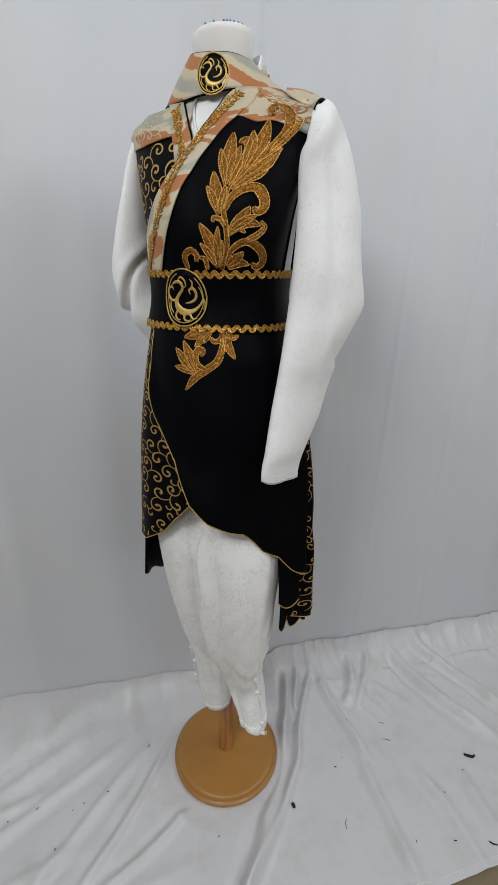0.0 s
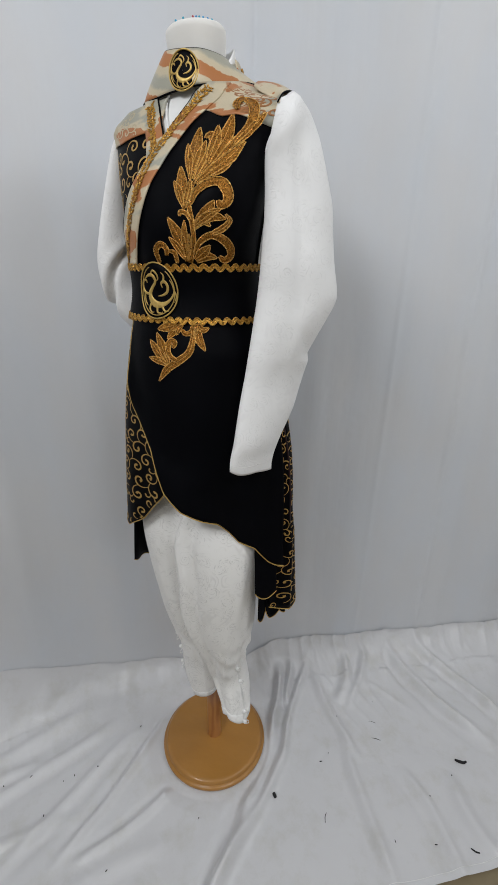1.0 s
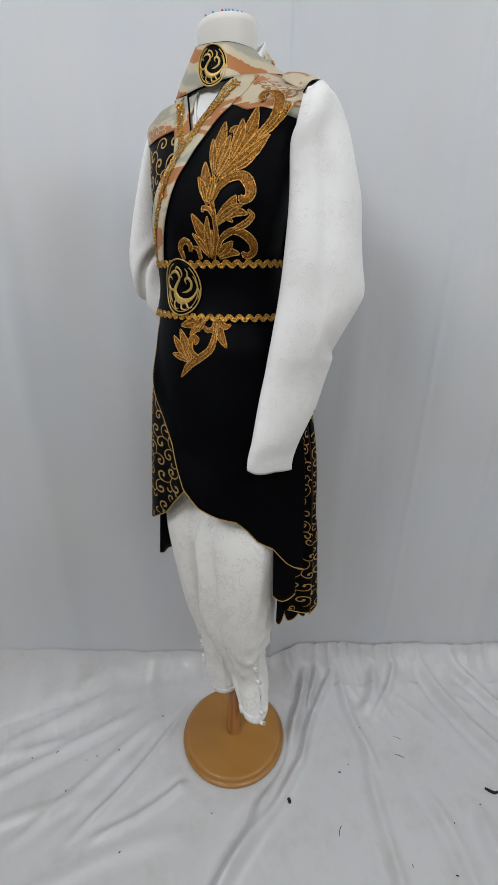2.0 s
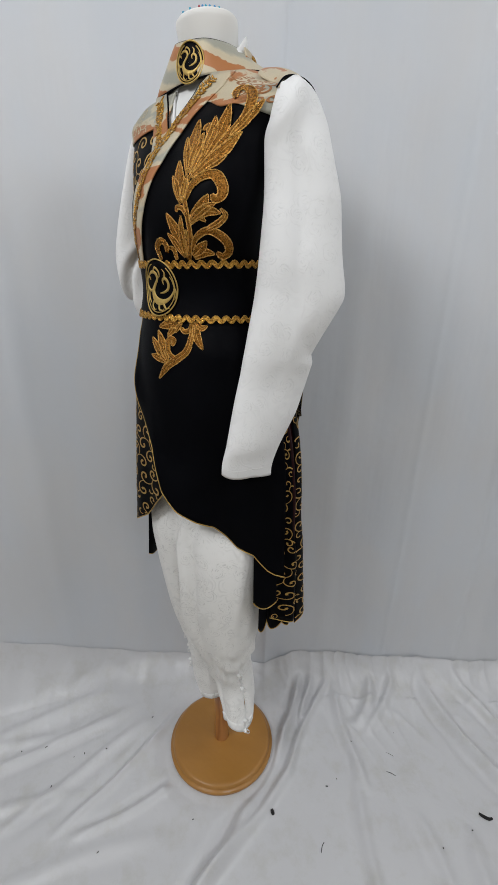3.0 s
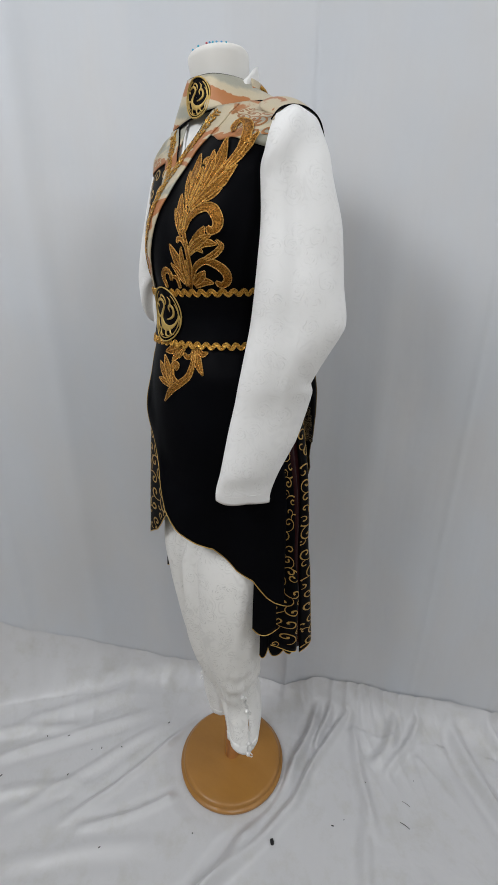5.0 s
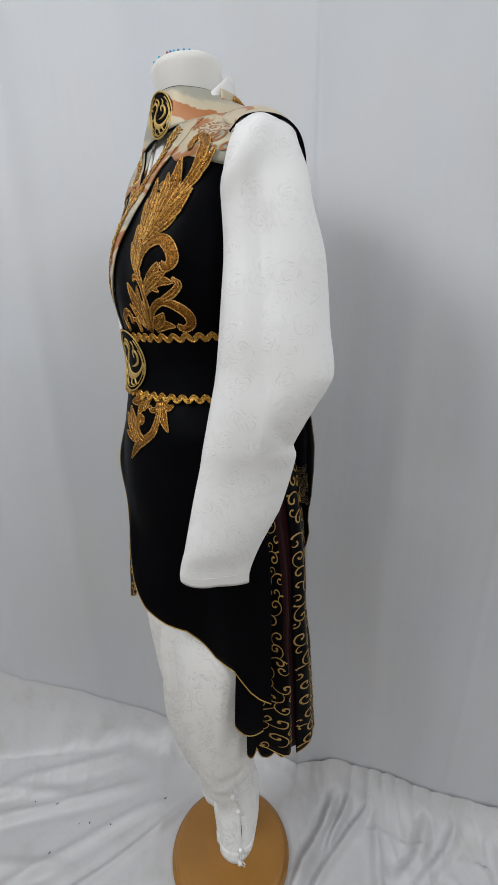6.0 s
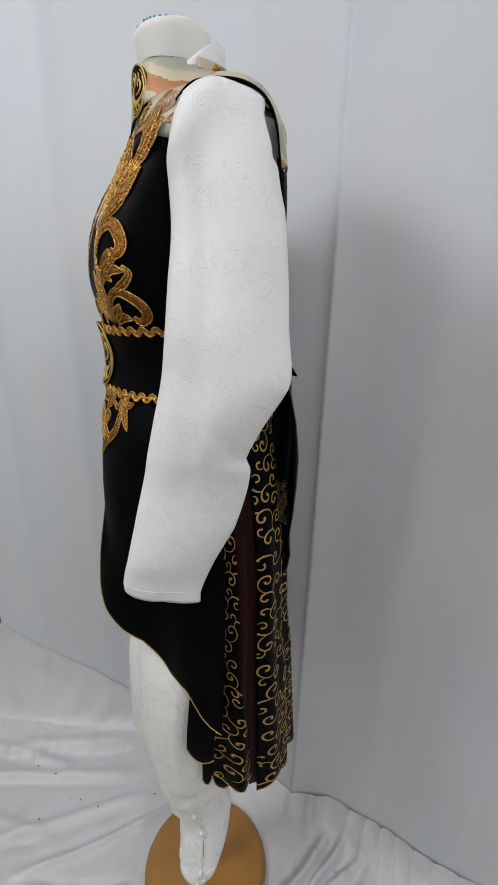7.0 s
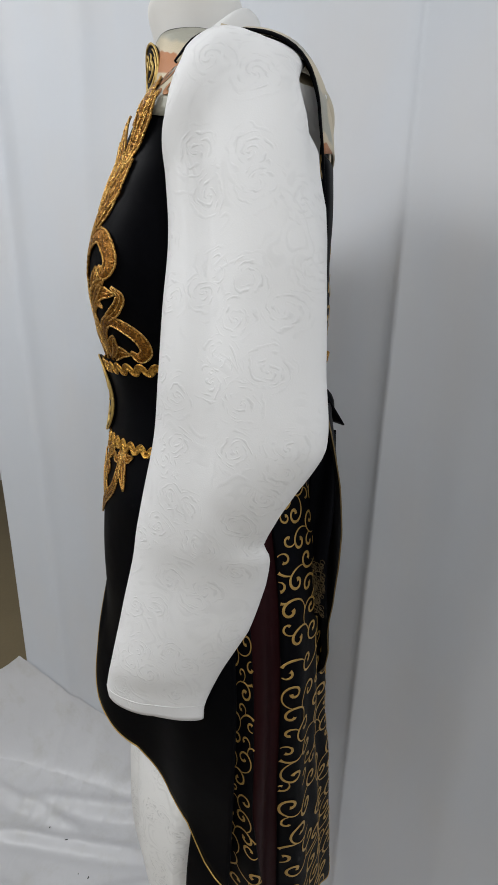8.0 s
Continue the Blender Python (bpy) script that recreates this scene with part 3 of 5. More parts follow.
def bent_sleeve(path, radii, n=48, m=130):
    """A sleeve along a bent path; radii across and along the bend."""
    pts = spline(path, m)
    rr = spline(radii, m)
    rows = []
    for i, p in enumerate(pts):
        d = (Vector(pts[min(i + 1, m - 1)]) - Vector(pts[max(i - 1, 0)])).normalized()
        x = d.cross(Vector((0.3, 1, 0.1))).normalized()
        y = d.cross(x)
        row = []
        bend = i / (m - 1)
        for k in range(n):
            f = 2 * math.pi * k / n
            fold = bend - 0.475 + 0.09 * math.cos(f + 0.5)
            w = 1 + 0.10 * math.exp(-(((fold + 0.030) / 0.024) ** 2)) - 0.24 * math.exp(-(((fold - 0.006) / 0.014) ** 2)) + 0.07 * math.exp(-(((bend - 0.58) / 0.05) ** 2)) + 0.06 * noise.noise(Vector((p[0] * 14 + math.cos(f), p[1] * 14 + math.sin(f), p[2] * 9)))
            row.append(Vector(p) + (x * math.cos(f) * rr[i][0] + y * math.sin(f) * rr[i][1]) * w)
        rows.append(row)
    return grid_mesh(rows, True)


shirt = thing("shirt", "white rose-patterned jacquard shirt with wide hanging sleeves", "shirt")
part("sleeve", sleeve_left(), WHITE_JACQUARD, shirt, "wide white jacquard sleeve hanging straight", solid=0.0012)
part("sleeve", bent_sleeve([(-0.140, -0.010, 1.592), (-0.160, -0.010, 1.55), (-0.174, -0.008, 1.47), (-0.184, -0.004, 1.40), (-0.189, 0.002, 1.345), (-0.180, 0.022, 1.305), (-0.154, 0.052, 1.26), (-0.110, 0.090, 1.19), (-0.06, 0.13, 1.12)],
                           [(0.006, 0.010), (0.026, 0.045), (0.040, 0.056), (0.048, 0.064), (0.053, 0.068), (0.053, 0.066), (0.048, 0.060), (0.040, 0.050), (0.032, 0.040)]), WHITE_JACQUARD, shirt, "wide white jacquard sleeve bent behind the back", solid=0.0012)
part("shirt_body", bands(1.30, 1.572, 26, lambda z: 0.172, lambda z: 0.262 - 0.02 * max(0.0, (z - 1.5) / 0.07), 30, 0.0065), WHITE_JACQUARD, shirt, "white jacquard shirt side seen in the armhole")
cuff = part("cuff", grid_mesh([[sleeve_surface(2 * math.pi * k / 72, z, 0.0006 - 0.0005 * (z - 0.985) / 0.02) for k in range(72)] for z in np.linspace(0.9848, 1.005, 5)], True), WHITE_JACQUARD, shirt, "narrow turned hem of the sleeve", solid=0.0007)
part("seam", tube([sleeve_surface(2 * math.pi * k / 72, 1.0035, 0.0006) for k in range(73)], 0.0005, 4), WHITE_COTTON, cuff, "white stitched seam of the hem")
part("shirt_front", bands(1.48, 1.63, 16, lambda z: -0.085, lambda z: 0.085, 20, -0.0015), WHITE_COTTON, shirt, "plain white shirt front in the neckline")


def shirt_collar(f0, f1, r, z0, z1, lift):
    rows = []
    for k in range(5):
        v = k / 4
        row = []
        for i in range(31):
            f = f0 + (f1 - f0) * i / 30
            rr = r + 0.006 * (1 - v)
            back = 0.5 - 0.5 * math.cos(f)
            end = math.sin(0.5 * math.pi * min(1.0, (f - f0) / 0.75, (f1 - f) / 0.75))
            row.append(Vector((rr * math.sin(f), -0.020 - rr * math.cos(f) * 1.05, z0 + (z1 + lift * back - z0) * v * (0.25 + 0.75 * end))))
        rows.append(row)
    return grid_mesh(rows)


part("stand_collar", shirt_collar(1.42, 4.55, 0.0630, 1.640, 1.666, 0.020), WHITE_COTTON, shirt, "white stand collar open at the front", solid=0.002)
part("neck_edge", tube(spline([on_body(-0.030, 1.625, 0.001), on_body(-0.022, 1.585, 0.001), on_body(-0.006, 1.545, 0.001), on_body(0.004, 1.53, 0.001)], 14), 0.0022), WHITE_COTTON, shirt, "white neckline edge")

# ---- trousers ----
# z, centre x, centre y, half width, half depth
LEG_L = [(0.262, 0.094, -0.046, 0.034, 0.042), (0.30, 0.081, -0.030, 0.039, 0.049), (0.35, 0.063, -0.019, 0.043, 0.054), (0.40, 0.060, -0.031, 0.044, 0.056), (0.45, 0.059, -0.040, 0.051, 0.060),
         (0.50, 0.057, -0.048, 0.062, 0.066), (0.60, 0.049, -0.048, 0.081, 0.082), (0.70, 0.050, -0.046, 0.089, 0.088), (0.80, 0.045, -0.038, 0.099, 0.088), (0.95, 0.070, -0.010, 0.070, 0.070)]
LEG_R = [(0.235, -0.019, -0.010, 0.032, 0.030), (0.26, -0.022, -0.006, 0.038, 0.037), (0.30, -0.027, -0.004, 0.046, 0.044), (0.35, -0.028, -0.003, 0.049, 0.051), (0.40, -0.029, -0.005, 0.050, 0.055), (0.45, -0.034, -0.006, 0.052, 0.060),
         (0.50, -0.040, -0.010, 0.056, 0.068), (0.60, -0.053, -0.012, 0.075, 0.084), (0.70, -0.060, -0.015, 0.087, 0.095), (0.80, -0.062, -0.016, 0.092, 0.098), (0.95, -0.066, -0.005, 0.085, 0.080)]


class Leg:
    """A trouser leg: its table, pleats, the angle of the buttoned slit, and how far the hem dips beside the slit."""

    def __init__(self, table, pleats, slit, dip, seed):
        self.table, self.pleats, self.slit, self.dip, self.seed = table, pleats, slit, dip, seed
        self.z0, self.side = table[0][0], -1 if slit < 0 else 1

    def place(self, f, z, out=0.0):
        cx, cy, a, b = smooth_rows(self.table, z)
        s, c = math.sin(f), math.cos(f)
        p = Vector((cx + a * s, cy - b * c, z))
        r = out + 0.004 * noise.noise(Vector((p.x * 14 + self.seed, p.y * 14, z * 5))) + 0.0022 * noise.noise(Vector((p.x * 40 + self.seed, p.y * 40, z * 16))) * max(0.2, min(1.0, (0.62 - z) / 0.2))
        r += 0.0045 * math.exp(-(((z - 0.45) / 0.05) ** 2)) * math.sin(85 * z + 4 * c + 7 * s + self.seed) * (0.6 + 0.4 * s)
        for pf, depth, zc, zw in self.pleats:
            d = (f - pf + math.pi) % (2 * math.pi) - math.pi
            r += depth * math.exp(-((d / 0.105) ** 2)) * math.exp(-(((z - zc) / zw) ** 2))
        p += Vector((s, -c, 0)) * r
        # towards the slit the hem runs down to two points, which lean inwards
        d = (f - self.slit + math.pi) % (2 * math.pi) - math.pi
        k = max(0.0, 1 - abs(d) / 1.5) * max(0.0, (self.z0 + 0.10 - z) / 0.10)
        p.z -= self.dip * k
        return p

    def gap(self, z):
        return lerp([(self.z0, 0.03), (self.z0 + 0.03, 0.012), (self.z0 + 0.055, 0.05), (self.z0 + 0.08, 0.012), (self.z0 + 0.11, 0.025), (self.z0 + 0.15, 0.004)], z)

    def mesh(self):
        rows, n = [], 72
        for z in np.linspace(self.z0, 0.95, 96):
            g = self.gap(z)
            rows.append([self.place(self.slit + g + (2 * math.pi - 2 * g) * k / n, z) for k in range(n + 1)])
        bm = grid_mesh(rows)
        # above the slit the cloth is closed
        bmesh.ops.remove_doubles(bm, verts=[v for v in bm.verts if v.co.z > self.z0 + 0.16], dist=0.0012)
        return bm


trousers = thing("trousers", "ivory white jacquard trousers narrowing to buttoned ankles", "trousers")
LEFT_LEG = Leg(LEG_L, [(-0.62, 0.025, 0.66, 0.30), (-0.36, -0.012, 0.62, 0.26), (-0.86, -0.012, 0.68, 0.24), (0.9, 0.005, 0.7, 0.15), (0.2, 0.006, 0.42, 0.05), (-0.1, -0.006, 0.46, 0.06), (1.9, 0.008, 0.5, 0.12), (2.3, -0.008, 0.5, 0.12), (0.5, 0.006, 0.45, 0.06), (1.2, -0.008, 0.42, 0.05)], 1.08, 0.031, 0.0)
RIGHT_LEG = Leg(LEG_R, [(-0.6, 0.006, 0.5, 0.1), (0.55, 0.014, 0.66, 0.28), (0.25, -0.010, 0.66, 0.25), (-0.2, 0.005, 0.6, 0.15), (-1.5, -0.006, 0.45, 0.08)], -0.98, 0.010, 7.0)


def ankle_button(leg, z):
    """A covered ball button and its cord loop, on the slit's two edges."""
    f = leg.slit
    p = leg.place(f, z)
    out = Vector((math.sin(f), -math.cos(f), 0))
    side = Vector((math.cos(f), math.sin(f), 0))
    bm = bmesh.new()
    bmesh.ops.create_icosphere(bm, subdivisions=2, radius=0.0054, matrix=Matrix.Translation(p + out * 0.0050 - side * 0.003))
    part("button", bm, WHITE_COTTON, trousers, "small white covered ball button")
    loop = [p + out * (0.0035 + 0.0045 * math.cos(w)) + side * (0.004 * math.cos(w) + 0.004) + Vector((0, 0, 0.0065 * math.sin(w) - 0.009)) for w in np.linspace(0.4, 5.9, 14)]
    part("button_loop", tube(loop, 0.0014, 6), WHITE_COTTON, trousers, "white cord button loop")


for leg, word, heights in ((LEFT_LEG, "left", (0.405, 0.352, 0.286, 0.266)), (RIGHT_LEG, "right", (0.440, 0.390, 0.335))):
    cloth = part("trouser_leg", leg.mesh(), TROUSER_JACQUARD, trousers, word + " leg in rose-patterned jacquard", solid=0.0012)
    part("ankle_hem", grid_mesh([[leg.place(leg.slit + 0.06 + (2 * math.pi - 0.12) * k / 60, z, 0.0010) for k in range(61)] for z in np.linspace(leg.z0 - 0.0004, leg.z0 + 0.017, 4)]), TROUSER_JACQUARD, cloth, "turned hem of the ankle", solid=0.0008)
    for sgn in (-1, 1):
        part("slit_edge", tube([leg.place(leg.slit + sgn * leg.gap(z), z, 0.0006) for z in np.linspace(leg.z0, leg.z0 + 0.15, 24)], 0.0013, 5), WHITE_COTTON, cloth, "stitched edge of the ankle slit")
    for bz in heights:
        ankle_button(leg, bz)

# ---- coat ----
coat = thing("sleeveless_coat", "black satin sleeveless wrap coat with gold embroidery and scrolled tails", "coat")

HEM_LEFT = [(-0.112, 1.262), (-0.103, 1.240), (-0.088, 1.149), (-0.072, 1.090), (-0.052, 1.046), (-0.034, 1.012), (-0.022, 0.970), (-0.011, 0.934), (0.012, 0.900), (0.037, 0.880), (0.060, 0.866), (0.080, 0.840), (0.100, 0.812), (0.114, 0.803), (0.126, 0.796), (0.138, 0.776), (0.148, 0.760), (0.158, 0.750), (0.170, 0.745)]
HEM_RIGHT = [(-0.26, 0.785), (-0.17, 0.790), (-0.106, 0.807), (-0.068, 0.842), (-0.046, 0.878), (-0.027, 0.905), (-0.010, 0.934), (0.03, 0.97)]


def flare(s, z, off=0.0):
    """Skirt cloth with shallow standing folds that open downwards; the side edge swings out."""
    k = max(0.0, min(1.0, (1.2 - z) / 0.4))
    w = 0.006 * k * math.sin(s * 46 + 0.8) + 0.002 * k * math.sin(s * 90 + z * 4)
    if s > 0.13:
        w += 0.020 * k * min(1.0, (s - 0.13) / 0.045) ** 2
    return on_body(s, z, off + w)


def left_place(s, z, off=0.0):
    """The crossing front's curved edge stands off a little."""
    edge = z - lerp(HEM_LEFT, s)
    lip = 0.006 * math.exp(-((edge / 0.05) ** 2)) * (1 + 0.5 * math.sin(z * 46)) * min(1.0, max(0.0, (0.06 - s) / 0.08)) * min(1.0, max(0.0, (1.24 - z) / 0.06))
    belly = 0.014 * math.exp(-(((z - 0.915) / 0.07) ** 2)) * math.exp(-(((s + 0.002) / 0.045) ** 2))
    return flare(s, z, off + lip + belly)


lf = part("left_front_skirt", columns(-0.112, 0.169, 90, lambda s: 1.262, lambda s: lerp(HEM_LEFT, s), 44, 0.004, left_place), BLACK_SATIN, coat, "plain black satin front skirt with curved hem", solid=0.0012)
part("piping", tube([left_place(s, lerp(HEM_LEFT, s), 0.004) for s in np.linspace(-0.112, 0.169, 120)], 0.0013, 6), GOLD_PIPING, lf, "thin gold cord along the hem")
rf = part("right_front_skirt", columns(-0.30, 0.03, 60, lambda s: 1.262, lambda s: lerp(HEM_RIGHT, s), 30, 0.001, flare), BLACK_SATIN, coat, "black front skirt woven with gold scrolls", solid=0.0012)
part("piping", tube([flare(s, lerp(HEM_RIGHT, s), 0.001) for s in np.linspace(-0.30, 0.03, 80)], 0.0013, 6), GOLD_PIPING, rf, "thin gold cord along the hem")


def tail_place(s, z, off=0.0):
    """The tails: standing folds at the sides, hanging straight below the hips."""
    k = max(0.0, min(1.0, (1.24 - z) / 0.34))
    w = 0.006 * math.sin(s * 62 - 1.2) + 0.003 * math.sin(s * 140)
    under = max(0.0, min(1.0, (0.176 - s) / 0.012))
    r = off + (w + 0.004 + 0.006 * math.exp(-(((s - 0.33) / 0.05) ** 2)) + 0.020 * math.exp(-(((s - 0.192) / 0.014) ** 2))) * k * (1 - under) + (0.012 * k - 0.010) * under
    r += 0.023 * max(0.0, (0.86 - z) / 0.3) * min(1.0, max(0.0, (s - 0.17) / 0.08))
    p = on_body(s, max(z, 0.78), r)
    p.z = z
    return p


def tail_hem(s):
    if s < 0.216:
        return 0.606 + 0.013 * ((0.200 - s) / 0.035) ** 2
    low = 0.572 + 0.006 * math.sin(s * 110) - 0.045 * min(1.0, max(0.0, (s - 0.26) / 0.06))
    return low + 0.11 * max(0.0, (s - 0.44) / 0.19)


def side_place(s, z, off=0.0):
    """The side tail is narrow above and widens to its hem."""
    return tail_place(0.161 + (s - 0.161) * lerp([(0.60, 1.0), (0.72, 0.74), (0.85, 0.48), (1.25, 0.42)], z), z, off)


TAIL_A = (0.161, 0.2135)
TAIL_B = (0.219, 0.622)
tail = part("tail", columns(TAIL_B[0], TAIL_B[1], 90, lambda s: 1.262, tail_hem, 50, 0.0, tail_place), BLACK_SATIN, coat, "long black tail woven with gold scrolls, hem scalloped", solid=0.0012)
part("piping", tube([tail_place(s, tail_hem(s)) for s in np.linspace(TAIL_B[0], TAIL_B[1], 120)], 0.0013, 6), GOLD_PIPING, tail, "thin gold cord along the hem")
tail_side = part("tail_side", columns(TAIL_A[0], TAIL_A[1], 20, lambda s: 1.262, tail_hem, 50, 0.0, side_place), BLACK_SATIN, coat, "narrow black side tail woven with gold scrolls", solid=0.0012)
part("piping", tube([side_place(s, tail_hem(s)) for s in np.linspace(TAIL_A[0], TAIL_A[1], 24)], 0.0013, 6), GOLD_PIPING, tail_side, "thin gold cord along the hem")
part("pleat_lining", columns(0.176, 0.228, 12, lambda s: 1.25, lambda s: 0.612 if s < 0.2095 else 0.582, 40, -0.004, tail_place), MAROON, coat, "dark maroon lining inside the side pleat", solid=0.001)


def facing_hem(s):
    return 0.665 + 60.0 * (s - 0.1465) ** 2


fc = part("tail_facing", columns(0.130, 0.163, 16, lambda s: 1.1, facing_hem, 30, -0.004, flare), BLACK_SATIN, coat, "plain black inner facing of the tail, rounded hem", solid=0.0012)
part("piping", tube([flare(s, facing_hem(s), -0.004) for s in np.linspace(0.130, 0.163, 24)], 0.0013, 6), GOLD_PIPING, fc, "thin gold cord along the hem")


def hem_fold(s0, s1, low, sharp, off):
    """A turned-back fold of the tail that shows under its hem."""
    def hem(s):
        u = (s - s0) / (s1 - s0)
        return low + 0.030 * abs(2 * u - 1 + sharp) ** 2.2
    fold = part("hem_fold", columns(s0, s1, 14, lambda s: 0.70, hem, 12, off, tail_place), BLACK_SATIN, coat, "plain black fold under the scalloped tail hem", solid=0.0012)
    part("piping", tube([tail_place(s, hem(s), off) for s in np.linspace(s0, s1, 24)], 0.0012, 6), GOLD_PIPING, fold, "thin gold cord along the hem")


hem_fold(0.160, 0.184, 0.582, 0.1, -0.007)
hem_fold(0.146, 0.166, 0.576, 0.4, -0.011)
hem_fold(0.178, 0.206, 0.590, 0.0, -0.013)

# bodice
LAPEL_MID = [(1.335, -0.128), (1.358, -0.113), (1.392, -0.083), (1.416, -0.066), (1.446, -0.050), (1.475, -0.037), (1.507, -0.022), (1.534, -0.006), (1.558, 0.007), (1.579, 0.016), (1.593, 0.028), (1.612, 0.060), (1.626, 0.095)]
LAPEL_OUT = [(1.335, -0.078), (1.355, -0.068), (1.39, -0.050), (1.418, -0.038), (1.445, -0.027), (1.469, -0.017), (1.493, -0.003), (1.513, 0.006), (1.533, 0.017), (1.554, 0.028), (1.574, 0.038), (1.598, 0.062), (1.612, 0.085), (1.625, 0.110)]
LAPEL_IN = [(1.335, -0.150), (1.354, -0.141), (1.375, -0.130), (1.408, -0.109), (1.426, -0.092), (1.457, -0.067), (1.48, -0.048), (1.50, -0.034), (1.519, -0.021), (1.534, -0.010), (1.556, -0.001), (1.576, 0.006), (1.599, 0.022), (1.613, 0.042), (1.630, 0.067)]


def yoke_line(s):
    return lerp([(-0.20, 1.545), (-0.166, 1.546), (-0.105, 1.542), (-0.044, 1.549), (0.030, 1.572), (0.040, 1.566), (0.056, 1.553), (0.069, 1.554), (0.078, 1.549), (0.089, 1.543), (0.104, 1.538), (0.118, 1.536), (0.21, 1.56), (0.30, 1.535), (0.41, 1.525), (0.52, 1.535), (0.62, 1.55)], s)


part("left_bodice", bands(1.25, 1.578, 40, lambda z: lerp(LAPEL_MID, z), lambda z: 0.30, 50, 0.0025), BLACK_SATIN, coat, "plain black satin bodice front", solid=0.001)
rb = part("right_bodice", bands(1.25, 1.548, 40, lambda z: -0.30, lambda z: min(lerp(LAPEL_MID, z), -0.02), 44, 0.001), BLACK_SATIN, coat, "black bodice front woven with gold scrolls", solid=0.001)
bb = part("back_bodice", bands(1.25, 1.545, 30, lambda z: 0.25, lambda z: 0.56, 40, 0.0035), BLACK_SATIN, coat, "black bodice back woven with gold scrolls", solid=0.001)


def yoke_top(s):
    return lerp([(-0.41, 1.625), (-0.21, 1.602), (-0.16, 1.598), (-0.10, 1.594), (-0.04, 1.596), (0.06, 1.612), (0.12, 1.616), (0.21, 1.606), (0.41, 1.625), (0.61, 1.606)], s)


ly = part("left_yoke", columns(0.03, 0.41, 70, yoke_top, yoke_line, 16, 0.0045), BROCADE, coat, "cream and copper brocade shoulder yoke", solid=0.0014)
ry = part("right_yoke", columns(-0.41, -0.022, 70, yoke_top, lambda s: yoke_line(s if s > -0.2 else s + 0.817), 16, 0.0035), BROCADE, coat, "cream and copper brocade shoulder yoke", solid=0.0014)


WING = [(0.156, -0.100, 1.50), (0.160, -0.100, 1.535), (0.164, -0.090, 1.568), (0.168, -0.078, 1.582), (0.172, -0.063, 1.589), (0.172, -0.040, 1.595), (0.177, -0.021, 1.595), (0.182, -0.004, 1.589), (0.184, 0.008, 1.579), (0.184, 0.017, 1.562), (0.181, 0.023, 1.544), (0.176, 0.030, 1.526), (0.168, 0.038, 1.506), (0.158, 0.046, 1.484), (0.150, 0.050, 1.46), (0.145, 0.053, 1.40), (0.142, 0.055, 1.345)]


def wing(side):
    if side > 0:
        return WING
    return [(-x + 0.028, y + 0.034, z - 0.026) for x, y, z in WING[3:10]]



for side in (1, -1):
    part("armhole_binding", tube(spline(wing(side)[2 if side > 0 else 0:], 60), 0.0013, 6), BLACK_SATIN, coat, "black bound armhole edge")


def shoulder_wing(side, low=0.0, first=0):
    """Brocade cap that reaches past the sleeve head."""
    edge = spline(wing(side)[2:12] if side > 0 else wing(side), 34)
    if side > 0:
        inner = spline([on_body(0.112, 1.564, 0.005), (0.120, -0.062, 1.598), (0.112, -0.030, 1.617), (0.105, 0.000, 1.627), (0.102, 0.028, 1.628), (0.107, 0.050, 1.614), (0.117, 0.063, 1.592), (0.127, 0.068, 1.562), (0.133, 0.069, 1.532)], 34)
    else:
        inner = [on_body(-s, z, 0.004) for s, z in spline([(0.12, 1.572), (0.15, 1.588), (0.18, 1.598), (0.215, 1.598), (0.25, 1.59), (0.275, 1.575)], 34)]
    rise = [0.001 + 0.005 * min(1.0, max(0.0, (i - 3) / 9)) for i in range(34)]
    return grid_mesh([[Vector(a) * (1 - v) + Vector(b) * v + Vector((0.001, 0.001 + 0.75 * (k - 0.001), k)) * math.sin(math.pi * v) for a, b, k in list(zip(inner, edge, rise))[first:]] for v in np.linspace(low, 1, 11)])


def armhole_back():
    """Black cloth of the back that stands out to the armhole's edge below the yoke."""
    edge = spline(WING[11:], 24)
    return grid_mesh([[on_body(0.30, p[2], 0.0045) * (1 - v) + Vector(p) * v + Vector((0.003, 0.005, 0)) * math.sin(math.pi * v**1.5) for p in edge] for v in np.linspace(0, 1, 7)])


part("armhole_back", armhole_back(), BLACK_SATIN, coat, "black cloth behind the armhole", solid=0.001)
cap = part("shoulder_wing", shoulder_wing(1), BROCADE, coat, "brocade shoulder edge", solid=0.0014)
lining = shoulder_wing(1, 0.75, 5)
bmesh.ops.translate(lining, verts=lining.verts, vec=(-0.0012, 0.0, -0.0030))
part("lining", lining, BLACK_SATIN, cap, "black satin lining under the shoulder edge")
part("shoulder_wing", shoulder_wing(-1), BROCADE, coat, "brocade shoulder edge", solid=0.0014)

lap = part("left_lapel", bands(1.336, 1.612, 44, lambda z: lerp(LAPEL_IN, z), lambda z: lerp(LAPEL_OUT, z), 10, 0.0065), BROCADE, coat, "cream and copper brocade lapel crossing the chest", solid=0.0016)
part("lapel_edge", tube([on_body(lerp(LAPEL_IN, z), z, 0.0065) for z in np.linspace(1.336, 1.612, 50)], 0.0013, 5), BLACK_SATIN, lap, "black lapel edge")
RIGHT_IN = [(1.50, 0.0), (1.53, -0.009), (1.549, -0.015), (1.575, -0.026), (1.587, -0.032), (1.601, -0.042), (1.623, -0.066)]
RIGHT_OUT = [(1.497, -0.031), (1.54, -0.042), (1.573, -0.049), (1.586, -0.055), (1.604, -0.078), (1.625, -0.110)]
